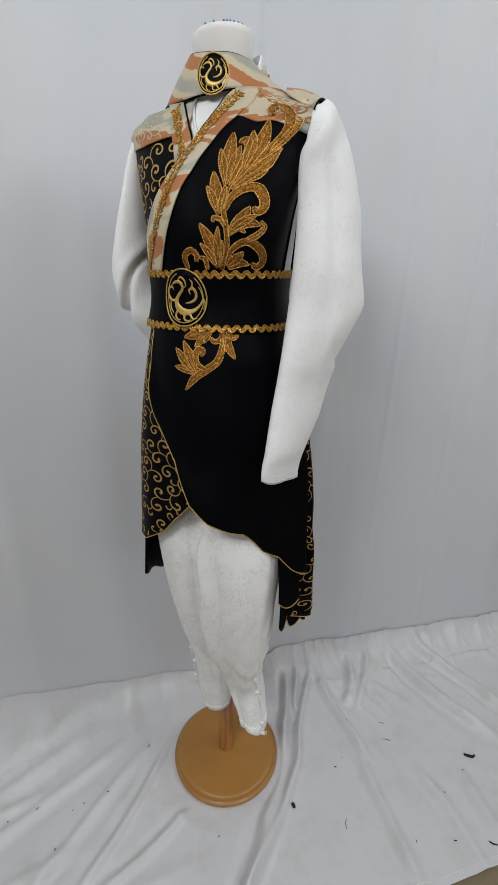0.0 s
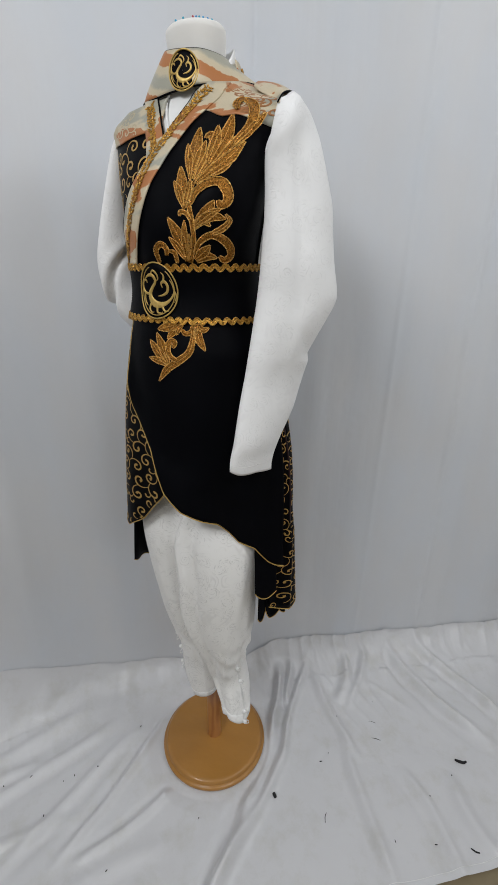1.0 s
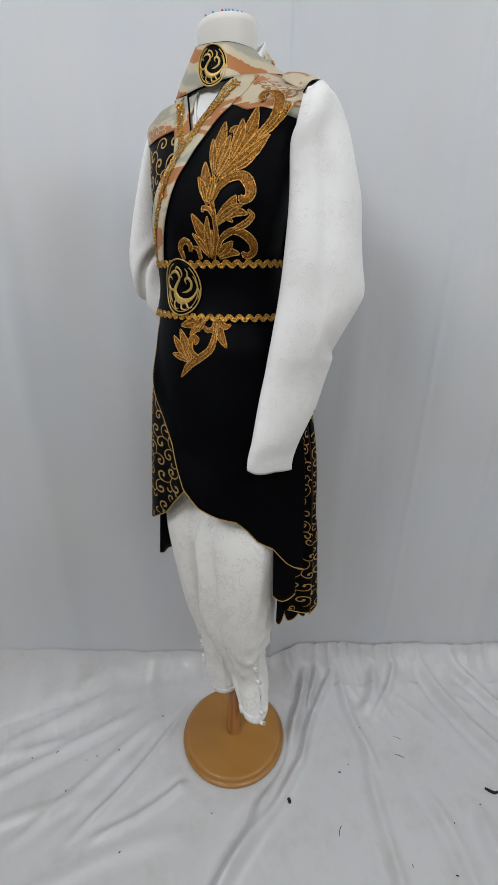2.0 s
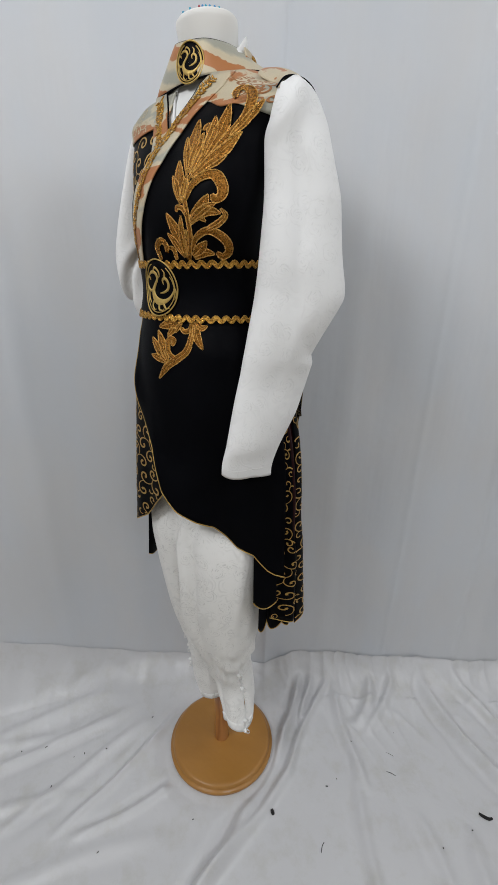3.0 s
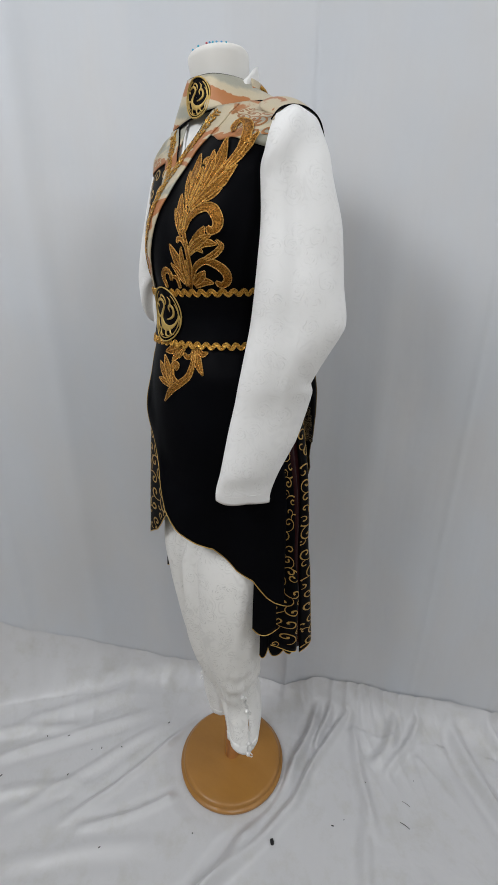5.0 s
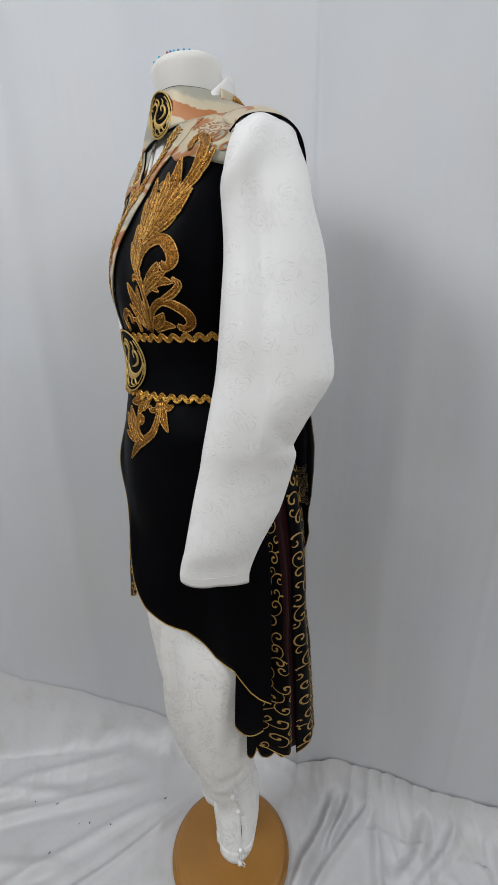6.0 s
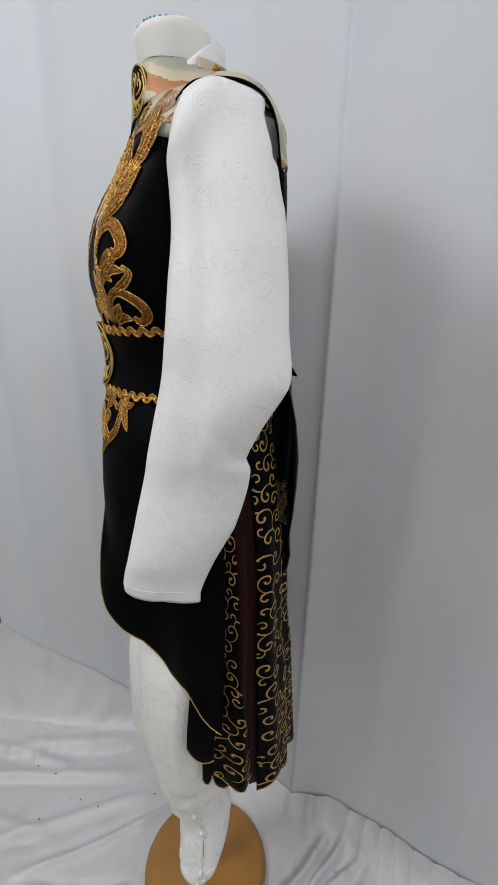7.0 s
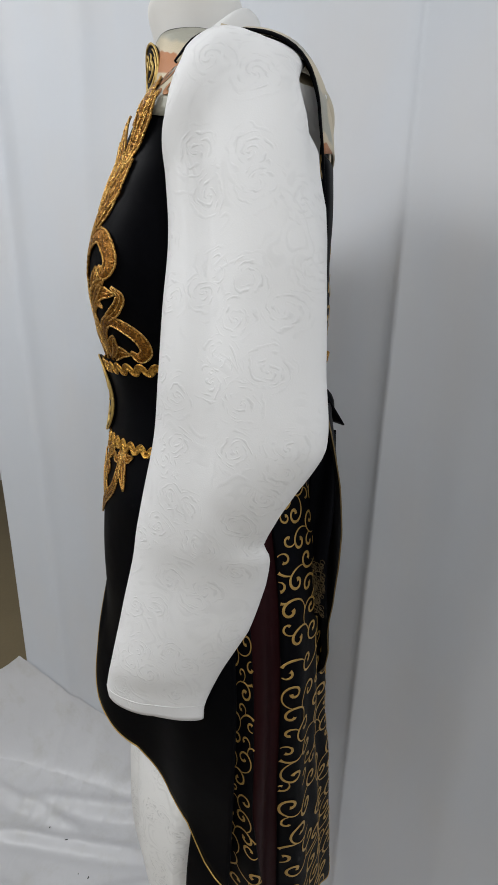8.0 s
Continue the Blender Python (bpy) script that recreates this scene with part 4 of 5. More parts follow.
rl = part("right_lapel", bands(1.50, 1.600, 24, lambda z: lerp(RIGHT_OUT, z), lambda z: lerp(RIGHT_IN, z), 8, 0.0045), BROCADE, coat, "cream brocade lapel under the crossing one", solid=0.0016)
part("lapel_edge", tube([on_body(lerp(RIGHT_IN, z), z, 0.0048) for z in np.linspace(1.50, 1.600, 30)], 0.0016, 5), BLACK_SATIN, rl, "black lapel edge")


def braid(points, place, off, parent, width=0.0125, label="narrow gold sequin braid"):
    """A flat braid of looped gold bits along a curve."""
    c = spline(points, 260)
    d = np.r_[0, np.cumsum([np.linalg.norm(np.array(b) - np.array(a)) for a, b in zip(c, c[1:])])]
    bm = bmesh.new()
    rnd = random.Random(4)
    step = 0.0033
    for i in range(int(d[-1] / step)):
        q = np.array([np.interp(i * step, d, [p[k] for p in c]) for k in (0, 1)])
        q2 = np.array([np.interp(i * step + 0.001, d, [p[k] for p in c]) for k in (0, 1)])
        t = (q2 - q) / max(np.linalg.norm(q2 - q), 1e-9)
        nrm = np.array((-t[1], t[0]))
        for sgn in (-1, 1):
            m = q + nrm * sgn * width * (0.10 + 0.26 * rnd.random()) + t * rnd.uniform(-0.001, 0.001)
            turn = rnd.uniform(0.4, 1.5)
            along = t * math.cos(turn) + nrm * sgn * math.sin(turn)
            a, b = m - along * 0.0030, m + along * 0.0030
            ribbon(bm, [a, m + nrm * sgn * 0.0008, b], [0.0016, 0.0032 + 0.0012 * rnd.random(), 0.0016], off + rnd.uniform(0, 0.001), 0.0016, place, 4)
    return part("gold_braid", bm, GOLD_BRAID, parent, label, kind="stuff")


braid([(lerp(LAPEL_MID, z), z) for z in np.linspace(1.34, 1.606, 30)], on_body, 0.0075, lap)
braid([((lerp(RIGHT_IN, z) + lerp(RIGHT_OUT, z)) / 2 - 0.002, z) for z in np.linspace(1.515, 1.596, 14)], on_body, 0.0055, rl)


# the wrapped collar: upper and lower edges from the right shoulder round the front to the left shoulder
COLLAR_TOP = [(-0.053, 0.030, 1.672), (-0.050, -0.015, 1.670), (-0.036, -0.049, 1.664), (0.0, -0.0605, 1.659), (0.030, -0.058, 1.656), (0.052, -0.040, 1.6525), (0.063, -0.015, 1.6485), (0.074, 0.010, 1.641), (0.088, 0.034, 1.632)]
COLLAR_LOW = [(-0.100, 0.030, 1.626), (-0.102, -0.006, 1.611), (-0.073, -0.052, 1.600), (0.0, -0.0675, 1.606), (0.032, -0.066, 1.609), (0.062, -0.053, 1.612), (0.089, -0.031, 1.617), (0.101, 0.002, 1.622), (0.098, 0.036, 1.625)]


def collar_rows(n, m):
    top, low = spline(COLLAR_TOP, n), spline(COLLAR_LOW, n)
    rows = []
    for v in np.linspace(0, 1, m):
        row = []
        for i, (a, b) in enumerate(zip(top, low)):
            p = Vector(a) * (1 - v) + Vector(b) * v
            out = Vector((p.x, p.y + 0.02, 0)).normalized()
            sag = 0.002 * math.sin(math.pi * v) + 0.0016 * noise.noise(Vector((i * 0.13, v * 2, 8.0)))
            row.append(p + out * (0.002 + sag))
        rows.append(row)
    return rows


CR = collar_rows(80, 12)
col = part("collar", grid_mesh(CR), BROCADE_BANDED, coat, "cream, grey and copper brocade wrapped collar", solid=0.0022)
part("collar_edge", tube(CR[-1], 0.0017, 5), BLACK_SATIN, col, "black bound collar edge")
part("collar_edge", tube(CR[0], 0.0012, 5), BLACK_SATIN, col, "black bound collar edge")


def back_collar(f, v, out=0.0):
    """Band behind the neck, leaning a little outwards to its foot."""
    r = 0.077 - 0.006 * v + out
    return Vector((r * math.sin(f), -0.012 - r * 1.03 * math.cos(f), 1.628 + 0.025 * v))


bc = part("back_collar", grid_mesh([[back_collar(f, v) for f in np.linspace(1.46, 4.70, 48)] for v in np.linspace(0, 1, 6)]), BROCADE, coat, "cream brocade collar band behind the neck", solid=0.002)


bm = bmesh.new()
rnd = random.Random(3)
for f in np.linspace(1.75, 4.5, 80):
    for sgn in (-1, 1):
        c = back_collar(f + rnd.uniform(-0.01, 0.01), 0.62 + sgn * 0.12, 0.0025)
        t = Vector((math.cos(f), math.sin(f), 0))
        tube([c - t * 0.003 - Vector((0, 0, sgn * 0.002)), c + Vector((0, 0, sgn * 0.001)), c + t * 0.003 + Vector((0, 0, sgn * 0.002))], [0.0009, 0.0021, 0.0009], 5, bm)
part("gold_braid", bm, GOLD_BRAID, bc, "narrow gold sequin braid", kind="stuff")


def medallion(parent, place, ru, rv, name="medallion"):
    """Oval black badge with a corded rim and curling gold embroidery; place(u, v, h) puts it on the cloth."""
    rows = [[place(ru * k * math.cos(a), rv * k * math.sin(a), 0.0022) for a in [2 * math.pi * i / 40 for i in range(40)]] for k in (0.02, 0.35, 0.7, 1.0)]
    rows.append([place(ru * 1.01 * math.cos(a), rv * 1.01 * math.sin(a), 0.0) for a in [2 * math.pi * i / 40 for i in range(40)]])
    bm = grid_mesh(rows, True)
    med = part(name, bm, BLACK_SATIN, parent, "oval black badge embroidered in gold silk")
    rim = [place(ru * math.cos(a), rv * math.sin(a), 0.0026 + 0.0004 * math.sin(60 * a)) for a in np.linspace(0, 2 * math.pi, 121)]
    part("rim", tube(rim, 0.0012, 6), GOLD_SILK, med, "twisted gold cord rim")
    inner = [place(ru * 0.86 * math.cos(a), rv * 0.88 * math.sin(a), 0.0026) for a in np.linspace(1.9, 7.2, 60)]
    part("inner_line", tube(inner, 0.0009, 5), GOLD_SILK, med, "fine gold inner line")
    flat = lambda s, z, off=0.0: place(s * ru, z * rv, off)
    bm = bmesh.new()
    strokes = [
        ([(-0.62, 0.44), (-0.40, 0.56), (-0.16, 0.54), (-0.05, 0.34), (-0.24, 0.14), (-0.40, -0.06), (-0.38, -0.26), (-0.14, -0.46), (0.16, -0.50), (0.42, -0.44), (0.66, -0.28), (0.84, 0.0), (0.74, 0.30), (0.66, 0.40)], (0.03, 0.14, 0.17, 0.14, 0.16, 0.24, 0.32, 0.34, 0.27, 0.18, 0.12, 0.10, 0.08, 0.03)),
        ([(-0.26, 0.62), (-0.12, 0.72), (0.06, 0.60), (0.10, 0.44), (0.02, 0.36)], (0.03, 0.10, 0.10, 0.08, 0.03)),
        ([(-0.36, -0.02), (-0.56, -0.10), (-0.76, -0.02), (-0.84, 0.18), (-0.76, 0.36), (-0.58, 0.38), (-0.54, 0.28)], (0.10, 0.12, 0.13, 0.12, 0.12, 0.11, 0.03)),
        ([(0.06, -0.18), (0.30, -0.14), (0.50, -0.02), (0.54, 0.18), (0.40, 0.34), (0.24, 0.28), (0.28, 0.12)], (0.04, 0.10, 0.14, 0.15, 0.15, 0.12, 0.03)),
        ([(0.36, 0.34), (0.40, 0.54), (0.30, 0.66)], (0.10, 0.09, 0.02)),
    ]
    strokes += [
        ([(-0.72, -0.10), (-0.70, -0.34), (-0.52, -0.54)], (0.05, 0.08, 0.02)),
        ([(-0.30, -0.40), (-0.40, -0.62), (-0.26, -0.78), (-0.12, -0.76)], (0.15, 0.10, 0.08, 0.03)),
        ([(0.02, -0.52), (0.04, -0.76), (0.26, -0.80), (0.30, -0.74)], (0.15, 0.10, 0.08, 0.03)),
        ([(0.24, -0.52), (0.40, -0.72), (0.60, -0.70)], (0.13, 0.09, 0.03)),
        ([(0.80, 0.10), (0.92, -0.16), (0.84, -0.40)], (0.05, 0.08, 0.02)),
    ]
    for pts, ws in strokes:
        ribbon(bm, pts, [w * 0.8 for w in ws], 0.0022, 0.0012, flat, 26)
    part("emblem", bm, GOLD_SILK, med, "curling gold embroidered motif")
    return med


def collar_face(u, v, h):
    """The badge lies on the front of the collar, bent a little round the neck."""
    return Vector((0.003 + u, -0.0700 + 6.5 * u * u + 0.03 * v - h, 1.6285 + v))


medallion(col, collar_face, 0.0255, 0.0262)

# gold leaf embroidery: spine points on the cloth, widths, lobes
SPRAY_TOP = [
    ([(0.055, 1.462), (0.066, 1.482), (0.078, 1.511), (0.085, 1.534), (0.082, 1.554), (0.073, 1.571), (0.067, 1.577), (0.062, 1.571), (0.066, 1.561)], (0.0032, 0.0052, 0.0063, 0.0084, 0.0105, 0.0105, 0.0095, 0.0084, 0.0063), 0),
    ([(0.081, 1.511), (0.087, 1.525), (0.090, 1.539), (0.092, 1.554)], (0.0032, 0.0115, 0.0115, 0.0021), 1),
    ([(0.052, 1.460), (0.067, 1.477), (0.081, 1.495), (0.090, 1.516)], (0.0042, 0.0147, 0.0199, 0.0021), 1),
    ([(0.059, 1.470), (0.074, 1.477), (0.085, 1.487)], (0.0042, 0.0136, 0.0010), 1),
    ([(0.056, 1.473), (0.064, 1.495), (0.069, 1.523), (0.066, 1.552)], (0.0042, 0.0136, 0.0189, 0.0021), 1),
    ([(0.061, 1.486), (0.062, 1.516), (0.058, 1.539)], (0.0042, 0.0136, 0.0010), 1),
]
SPRAY_UPPER = [
    ([(0.050, 1.466), (0.055, 1.487), (0.060, 1.506), (0.059, 1.521), (0.053, 1.529), (0.050, 1.524)], (0.0032, 0.0063, 0.0084, 0.0105, 0.0105, 0.0073), 0),
    ([(0.045, 1.467), (0.043, 1.497), (0.040, 1.540)], (0.0052, 0.0210, 0.0021), 1),
    ([(0.044, 1.471), (0.038, 1.495), (0.031, 1.519)], (0.0042, 0.0126, 0.0010), 1),
    ([(0.046, 1.472), (0.050, 1.499), (0.052, 1.520)], (0.0042, 0.0136, 0.0010), 1),
    ([(0.044, 1.350), (0.052, 1.381), (0.050, 1.411), (0.046, 1.434), (0.049, 1.460), (0.054, 1.473)], (0.0084, 0.0073, 0.0073, 0.0073, 0.0052, 0.0032), 0),
    ([(0.048, 1.432), (0.054, 1.449), (0.065, 1.460), (0.078, 1.462), (0.088, 1.449), (0.090, 1.437), (0.084, 1.430), (0.079, 1.437)], (0.0052, 0.0084, 0.0126, 0.0147, 0.0158, 0.0147, 0.0136, 0.0084), 0),
]
SPRAY_MIDDLE = [
    ([(0.040, 1.427), (0.034, 1.458), (0.028, 1.487)], (0.0052, 0.0210, 0.0021), 1),
    ([(0.038, 1.431), (0.029, 1.454), (0.021, 1.467)], (0.0042, 0.0136, 0.0010), 1),
    ([(0.041, 1.430), (0.044, 1.449), (0.045, 1.466)], (0.0042, 0.0115, 0.0010), 1),
    ([(0.052, 1.400), (0.066, 1.417), (0.075, 1.437)], (0.0063, 0.0210, 0.0010), 1),
    ([(0.053, 1.402), (0.072, 1.415), (0.091, 1.413)], (0.0063, 0.0189, 0.0010), 1),
    ([(0.057, 1.405), (0.074, 1.420), (0.084, 1.426)], (0.0063, 0.0147, 0.0010), 1),
    ([(0.053, 1.399), (0.065, 1.408), (0.074, 1.402)], (0.0052, 0.0105, 0.0010), 1),
    ([(0.049, 1.410), (0.043, 1.420), (0.034, 1.423), (0.033, 1.417)], (0.0042, 0.0063, 0.0073, 0.0052), 0),
    ([(0.076, 1.392), (0.089, 1.400), (0.096, 1.411), (0.090, 1.419)], (0.0063, 0.0115, 0.0095, 0.0021), 1),
]
SPRAY_LOW = [
    ([(0.039, 1.353), (0.029, 1.389), (0.013, 1.416)], (0.0063, 0.0231, 0.0021), 1),
    ([(0.040, 1.355), (0.039, 1.388), (0.040, 1.411)], (0.0052, 0.0136, 0.0010), 1),
    ([(0.036, 1.356), (0.024, 1.376), (0.013, 1.388)], (0.0042, 0.0136, 0.0010), 1),
    ([(0.043, 1.355), (0.045, 1.375), (0.046, 1.392)], (0.0042, 0.0073, 0.0010), 1),
    ([(0.052, 1.365), (0.060, 1.380), (0.075, 1.390), (0.090, 1.385), (0.102, 1.373), (0.103, 1.361), (0.094, 1.355), (0.087, 1.361)], (0.0052, 0.0084, 0.0115, 0.0126, 0.0147, 0.0147, 0.0126, 0.0084), 0),
    ([(0.052, 1.355), (0.066, 1.367), (0.074, 1.376)], (0.0052, 0.0178, 0.0010), 1),
    ([(0.054, 1.352), (0.070, 1.360), (0.084, 1.358)], (0.0052, 0.0158, 0.0010), 1),
    ([(0.004, 1.361), (0.005, 1.372), (-0.004, 1.378), (-0.015, 1.369), (-0.012, 1.350)], (0.0073, 0.0105, 0.0115, 0.0115, 0.0084), 0),
    ([(0.010, 1.368), (0.019, 1.365), (0.022, 1.350)], (0.0042, 0.0084, 0.0073), 0),
]
SPRAY = SPRAY_TOP + SPRAY_UPPER + SPRAY_MIDDLE + SPRAY_LOW
TAILPIECE = [
    ([(0.025, 1.252), (0.005, 1.248), (-0.019, 1.241)], (0.0052, 0.0210, 0.0021), 1),
    ([(0.019, 1.250), (0.010, 1.240), (-0.001, 1.226)], (0.0042, 0.0136, 0.0010), 1),
    ([(0.024, 1.250), (0.018, 1.243), (0.013, 1.233)], (0.0042, 0.0095, 0.0010), 1),
    ([(0.041, 1.252), (0.037, 1.239), (0.028, 1.236), (0.023, 1.242)], (0.0042, 0.0073, 0.0095, 0.0063), 0),
    ([(0.043, 1.252), (0.040, 1.228), (0.032, 1.204), (0.015, 1.188), (-0.001, 1.174), (-0.015, 1.151)], (0.0063, 0.0095, 0.0126, 0.0147, 0.0147, 0.0021), 1),
    ([(0.014, 1.189), (0.003, 1.197), (-0.000, 1.213), (0.005, 1.223), (0.011, 1.220), (0.008, 1.211)], (0.0073, 0.0095, 0.0095, 0.0105, 0.0105, 0.0063), 0),
    ([(-0.001, 1.181), (-0.016, 1.187), (-0.034, 1.191)], (0.0052, 0.0147, 0.0010), 1),
    ([(-0.002, 1.183), (-0.018, 1.203), (-0.033, 1.222)], (0.0063, 0.0178, 0.0010), 1),
    ([(-0.000, 1.185), (-0.010, 1.213), (-0.020, 1.235)], (0.0063, 0.0178, 0.0010), 1),
    ([(0.001, 1.193), (-0.001, 1.207), (-0.005, 1.219)], (0.0042, 0.0105, 0.0010), 1),
    ([(0.047, 1.253), (0.049, 1.228), (0.057, 1.208)], (0.0042, 0.0158, 0.0010), 1),
    ([(0.048, 1.253), (0.056, 1.243), (0.066, 1.247)], (0.0042, 0.0115, 0.0010), 1),
]


def stroke_width(ws, t):
    """Width at t along a stroke, swelling smoothly between the given widths."""
    x = t * (len(ws) - 1)
    i = min(int(x), len(ws) - 2)
    u = x - i
    return ws[i] + (ws[i + 1] - ws[i]) * (math.sin(0.5 * math.pi * u) if ws[i + 1] > ws[i] else u * u if len(ws) == 3 else u)


def stitched(fill, cord, pts, ws, leaf, off, place, n=40):
    """One leaf or curl: a padded body with fine satin stitches across, corded edges, and a vein on leaves."""
    c = spline(pts, n)
    rows, left, right, mid = [], [], [], []
    for i, p in enumerate(c):
        t = i / (n - 1)
        d = np.array(c[min(i + 1, n - 1)]) - np.array(c[max(i - 1, 0)])
        d = d / max(np.linalg.norm(d), 1e-9)
        nrm = np.array((-d[1], d[0]))
        w = max(0.0012, stroke_width(ws, t))
        if leaf:
            w *= 0.98 + 0.06 * abs(math.sin(math.pi * 4 * t))
        elif t > 0.93:
            w *= math.sqrt(max(0.05, 1 - ((t - 0.93) / 0.075) ** 2))
        rib = 0.0006 * (i % 2)
        row = []
        for u, h in ((-1, 0.0), (-0.80, 0.35), (-0.45, 1.0), (-0.1, 0.45 if leaf else 1.3), (0.1, 0.45 if leaf else 1.3), (0.45, 1.0), (0.80, 0.35), (1, 0.0)):
            q = p + nrm * w * 0.5 * u - (d * w * 0.22 * (1 - abs(u)) if leaf else 0)
            row.append(place(q[0], q[1], off + 0.0015 * h + (rib if 0 < abs(u) < 1 else 0)))
        rows.append(row)
        a, b = p + nrm * w * 0.47, p - nrm * w * 0.47
        left.append(place(a[0], a[1], off + 0.0014))
        right.append(place(b[0], b[1], off + 0.0014))
        mid.append(place(p[0], p[1], off + 0.0014))
    grid_mesh(rows, False, fill)
    for line in (left, right):
        tube(line, [0.00075 + 0.0003 * (i % 2) for i in range(n)], 5, cord)
    if leaf:
        tube(mid[:n - 4], [0.0008 - 0.0005 * i / n for i in range(n - 4)], 4, cord)


def embroidery(strokes, off, label, place=on_body, wide=0.95):
    fill, cord = bmesh.new(), bmesh.new()
    for k, (pts, ws, leaf) in enumerate(strokes):
        stitched(fill, cord, pts, [w * wide * (0.80 if leaf else 0.84) for w in ws], leaf, off + 0.0005 * (k % 3), place)
    body = part("leaf_embroidery", fill, GOLD_STITCH, coat, label)
    part("corded_outline", cord, GOLD_CORD, body, "brighter gold cord outlines and veins")
    return body


def over_yoke(s, z, off=0.0):
    return on_body(s, z, off + 0.0042 * min(1.0, max(0.0, (z - 1.525) / 0.02)))


embroidery(SPRAY, 0.0028, "raised gold metal-thread leaf spray", over_yoke)
embroidery(TAILPIECE, 0.0045, "raised gold metal-thread leaf tailpiece", flare, 1.0)


# woven gold scrolls
def scrolls(s0, s1, z0, z1, inside, place, off, parent, seed, pitch=0.036, material=None, label="woven gold scrolls", bold=1.0):
    """Curled vines that branch over the cloth without crossing, each winding into a curl with a round end."""
    rnd = random.Random(seed)
    bm = bmesh.new()
    k = pitch / 0.036
    cell = 0.0036 * k
    taken, roots = set(), []

    def clear(points):
        for p in points:
            i, j = int(p[0] // cell), int(p[1] // cell)
            for di in (-1, 0, 1):
                for dj in (-1, 0, 1):
                    if (i + di, j + dj) in taken:
                        return False
        return True

    tries = int((s1 - s0) * (z1 - z0) / (k * k) * 30000)
    for n in range(tries):
        if roots and rnd.random() < 0.93:
            x, z, th, old = roots[int(len(roots) * rnd.random() ** 0.6)]
            hand = -old if rnd.random() < 0.7 else old
            th += -old * rnd.uniform(0.25, 0.8)
        else:
            x, z, th, hand = rnd.uniform(s0, s1), rnd.uniform(z0, z1), rnd.uniform(0, 6.283), rnd.choice((1, -1))
        big = n < 0.6 * tries
        r0, r1, length = (rnd.uniform(0.016, 0.022), 0.0036, rnd.uniform(0.058, 0.074)) if big else (rnd.uniform(0.008, 0.012), 0.0026, rnd.uniform(0.022, 0.034))
        line, steps = [np.array((x, z))], 26 if big else 15
        turned = []
        for i in range(steps):
            t = i / steps
            th += hand * length * k / steps / (k * (r0 * (1 - t) ** 1.3 + r1))
            line.append(line[-1] + np.array((math.cos(th), math.sin(th))) * length * k / steps)
            turned.append(th)
        mid = line[len(line) * 2 // 3]
        if not (s0 < mid[0] < s1 and z0 < mid[1] < z1):
            continue
        first = 4 if big else 6
        if not clear([p for q, w in zip(line[first:], line[first + 1:]) for p in (q, (q + w) / 2)]):
            continue
        for q, w in zip(line, line[1:]):
            for t in (0.0, 0.33, 0.67):
                p = q * (1 - t) + w * t
                taken.add((int(p[0] // cell), int(p[1] // cell)))
        for i in range(2, int(steps * 0.6)):
            roots.append((line[i + 1][0], line[i + 1][1], turned[i], hand))
        wide = bold * k * (0.86 if big else 0.74) * rnd.uniform(0.9, 1.15)
        ws = [w * wide for w in (0.0013, 0.0020, 0.0027, 0.0037, 0.0040, 0.0036, 0.0060)]
        run = []
        for p in line + [None]:
            if p is not None and inside(p[0], p[1]):
                run.append(p)
                continue
            if len(run) > 2:
                ribbon(bm, run, ws, off, 0.0003, place, len(run) + 2)
            run = []
    return part("scroll_weave", bm, material or GOLD_PRINT, parent, label, kind="stuff")



scrolls(-0.29, 0.02, 0.78, 1.255, lambda s, z: -0.295 < s < 0.02 and lerp(HEM_RIGHT, s) + 0.004 < z < 1.26, flare, 0.0022, rf, 3)
scrolls(-0.29, -0.02, 1.30, 1.54, lambda s, z: -0.3 < s < lerp(LAPEL_IN, z) - 0.001 and z < yoke_line(s) - 0.003, on_body, 0.0024, rb, 5)
scrolls(0.255, 0.555, 1.26, 1.54, lambda s, z: 0.254 < s < 0.555 and 1.255 < z < min(1.54, yoke_line(s) - 0.003), on_body, 0.0048, bb, 6)
scrolls(TAIL_B[0], TAIL_B[1], 0.50, 1.25, lambda s, z: TAIL_B[0] < s < TAIL_B[1] and tail_hem(s) + 0.003 < z < 1.255, tail_place, 0.0014, tail, 8, bold=0.82)
scrolls(TAIL_A[0], TAIL_A[1], 0.50, 1.25, lambda s, z: TAIL_A[0] < s < TAIL_A[1] and tail_hem(s) + 0.003 < z < 1.255, side_place, 0.0014, tail_side, 9, 0.034, bold=0.8)

scrolls(0.062, 0.150, 1.555, 1.60, lambda s, z: 0.060 < s < 0.132 and yoke_line(s) + 0.002 < z < 1.600 and s > lerp(LAPEL_OUT, z) + 0.004, on_body, 0.0058, ly, 11, 0.016, COPPER_PRINT, "copper thread scrolls", 1.7)
scrolls(-0.16, -0.06, 1.545, 1.595, lambda s, z: -0.165 < s < lerp(RIGHT_OUT, z) - 0.003 and yoke_line(s) + 0.002 < z < 1.592, on_body, 0.0048, ry, 13, 0.022, CREAM_PRINT, "cream thread scrolls", 1.2)

# ---- belt ----
belt = thing("sash_belt", "wide black satin belt edged with gold braid", "belt")


def belt_top(s):
    return 1.350 - 0.006 * math.cos(s / SIDE)


def belt_low(s):
    return 1.256 - 0.002 * math.cos(s / SIDE)


part("band", columns(0, 2 * math.pi * SIDE, 110, belt_top, belt_low, 10, 0.0085), BLACK_SATIN, belt, "wide black satin band", solid=0.002)


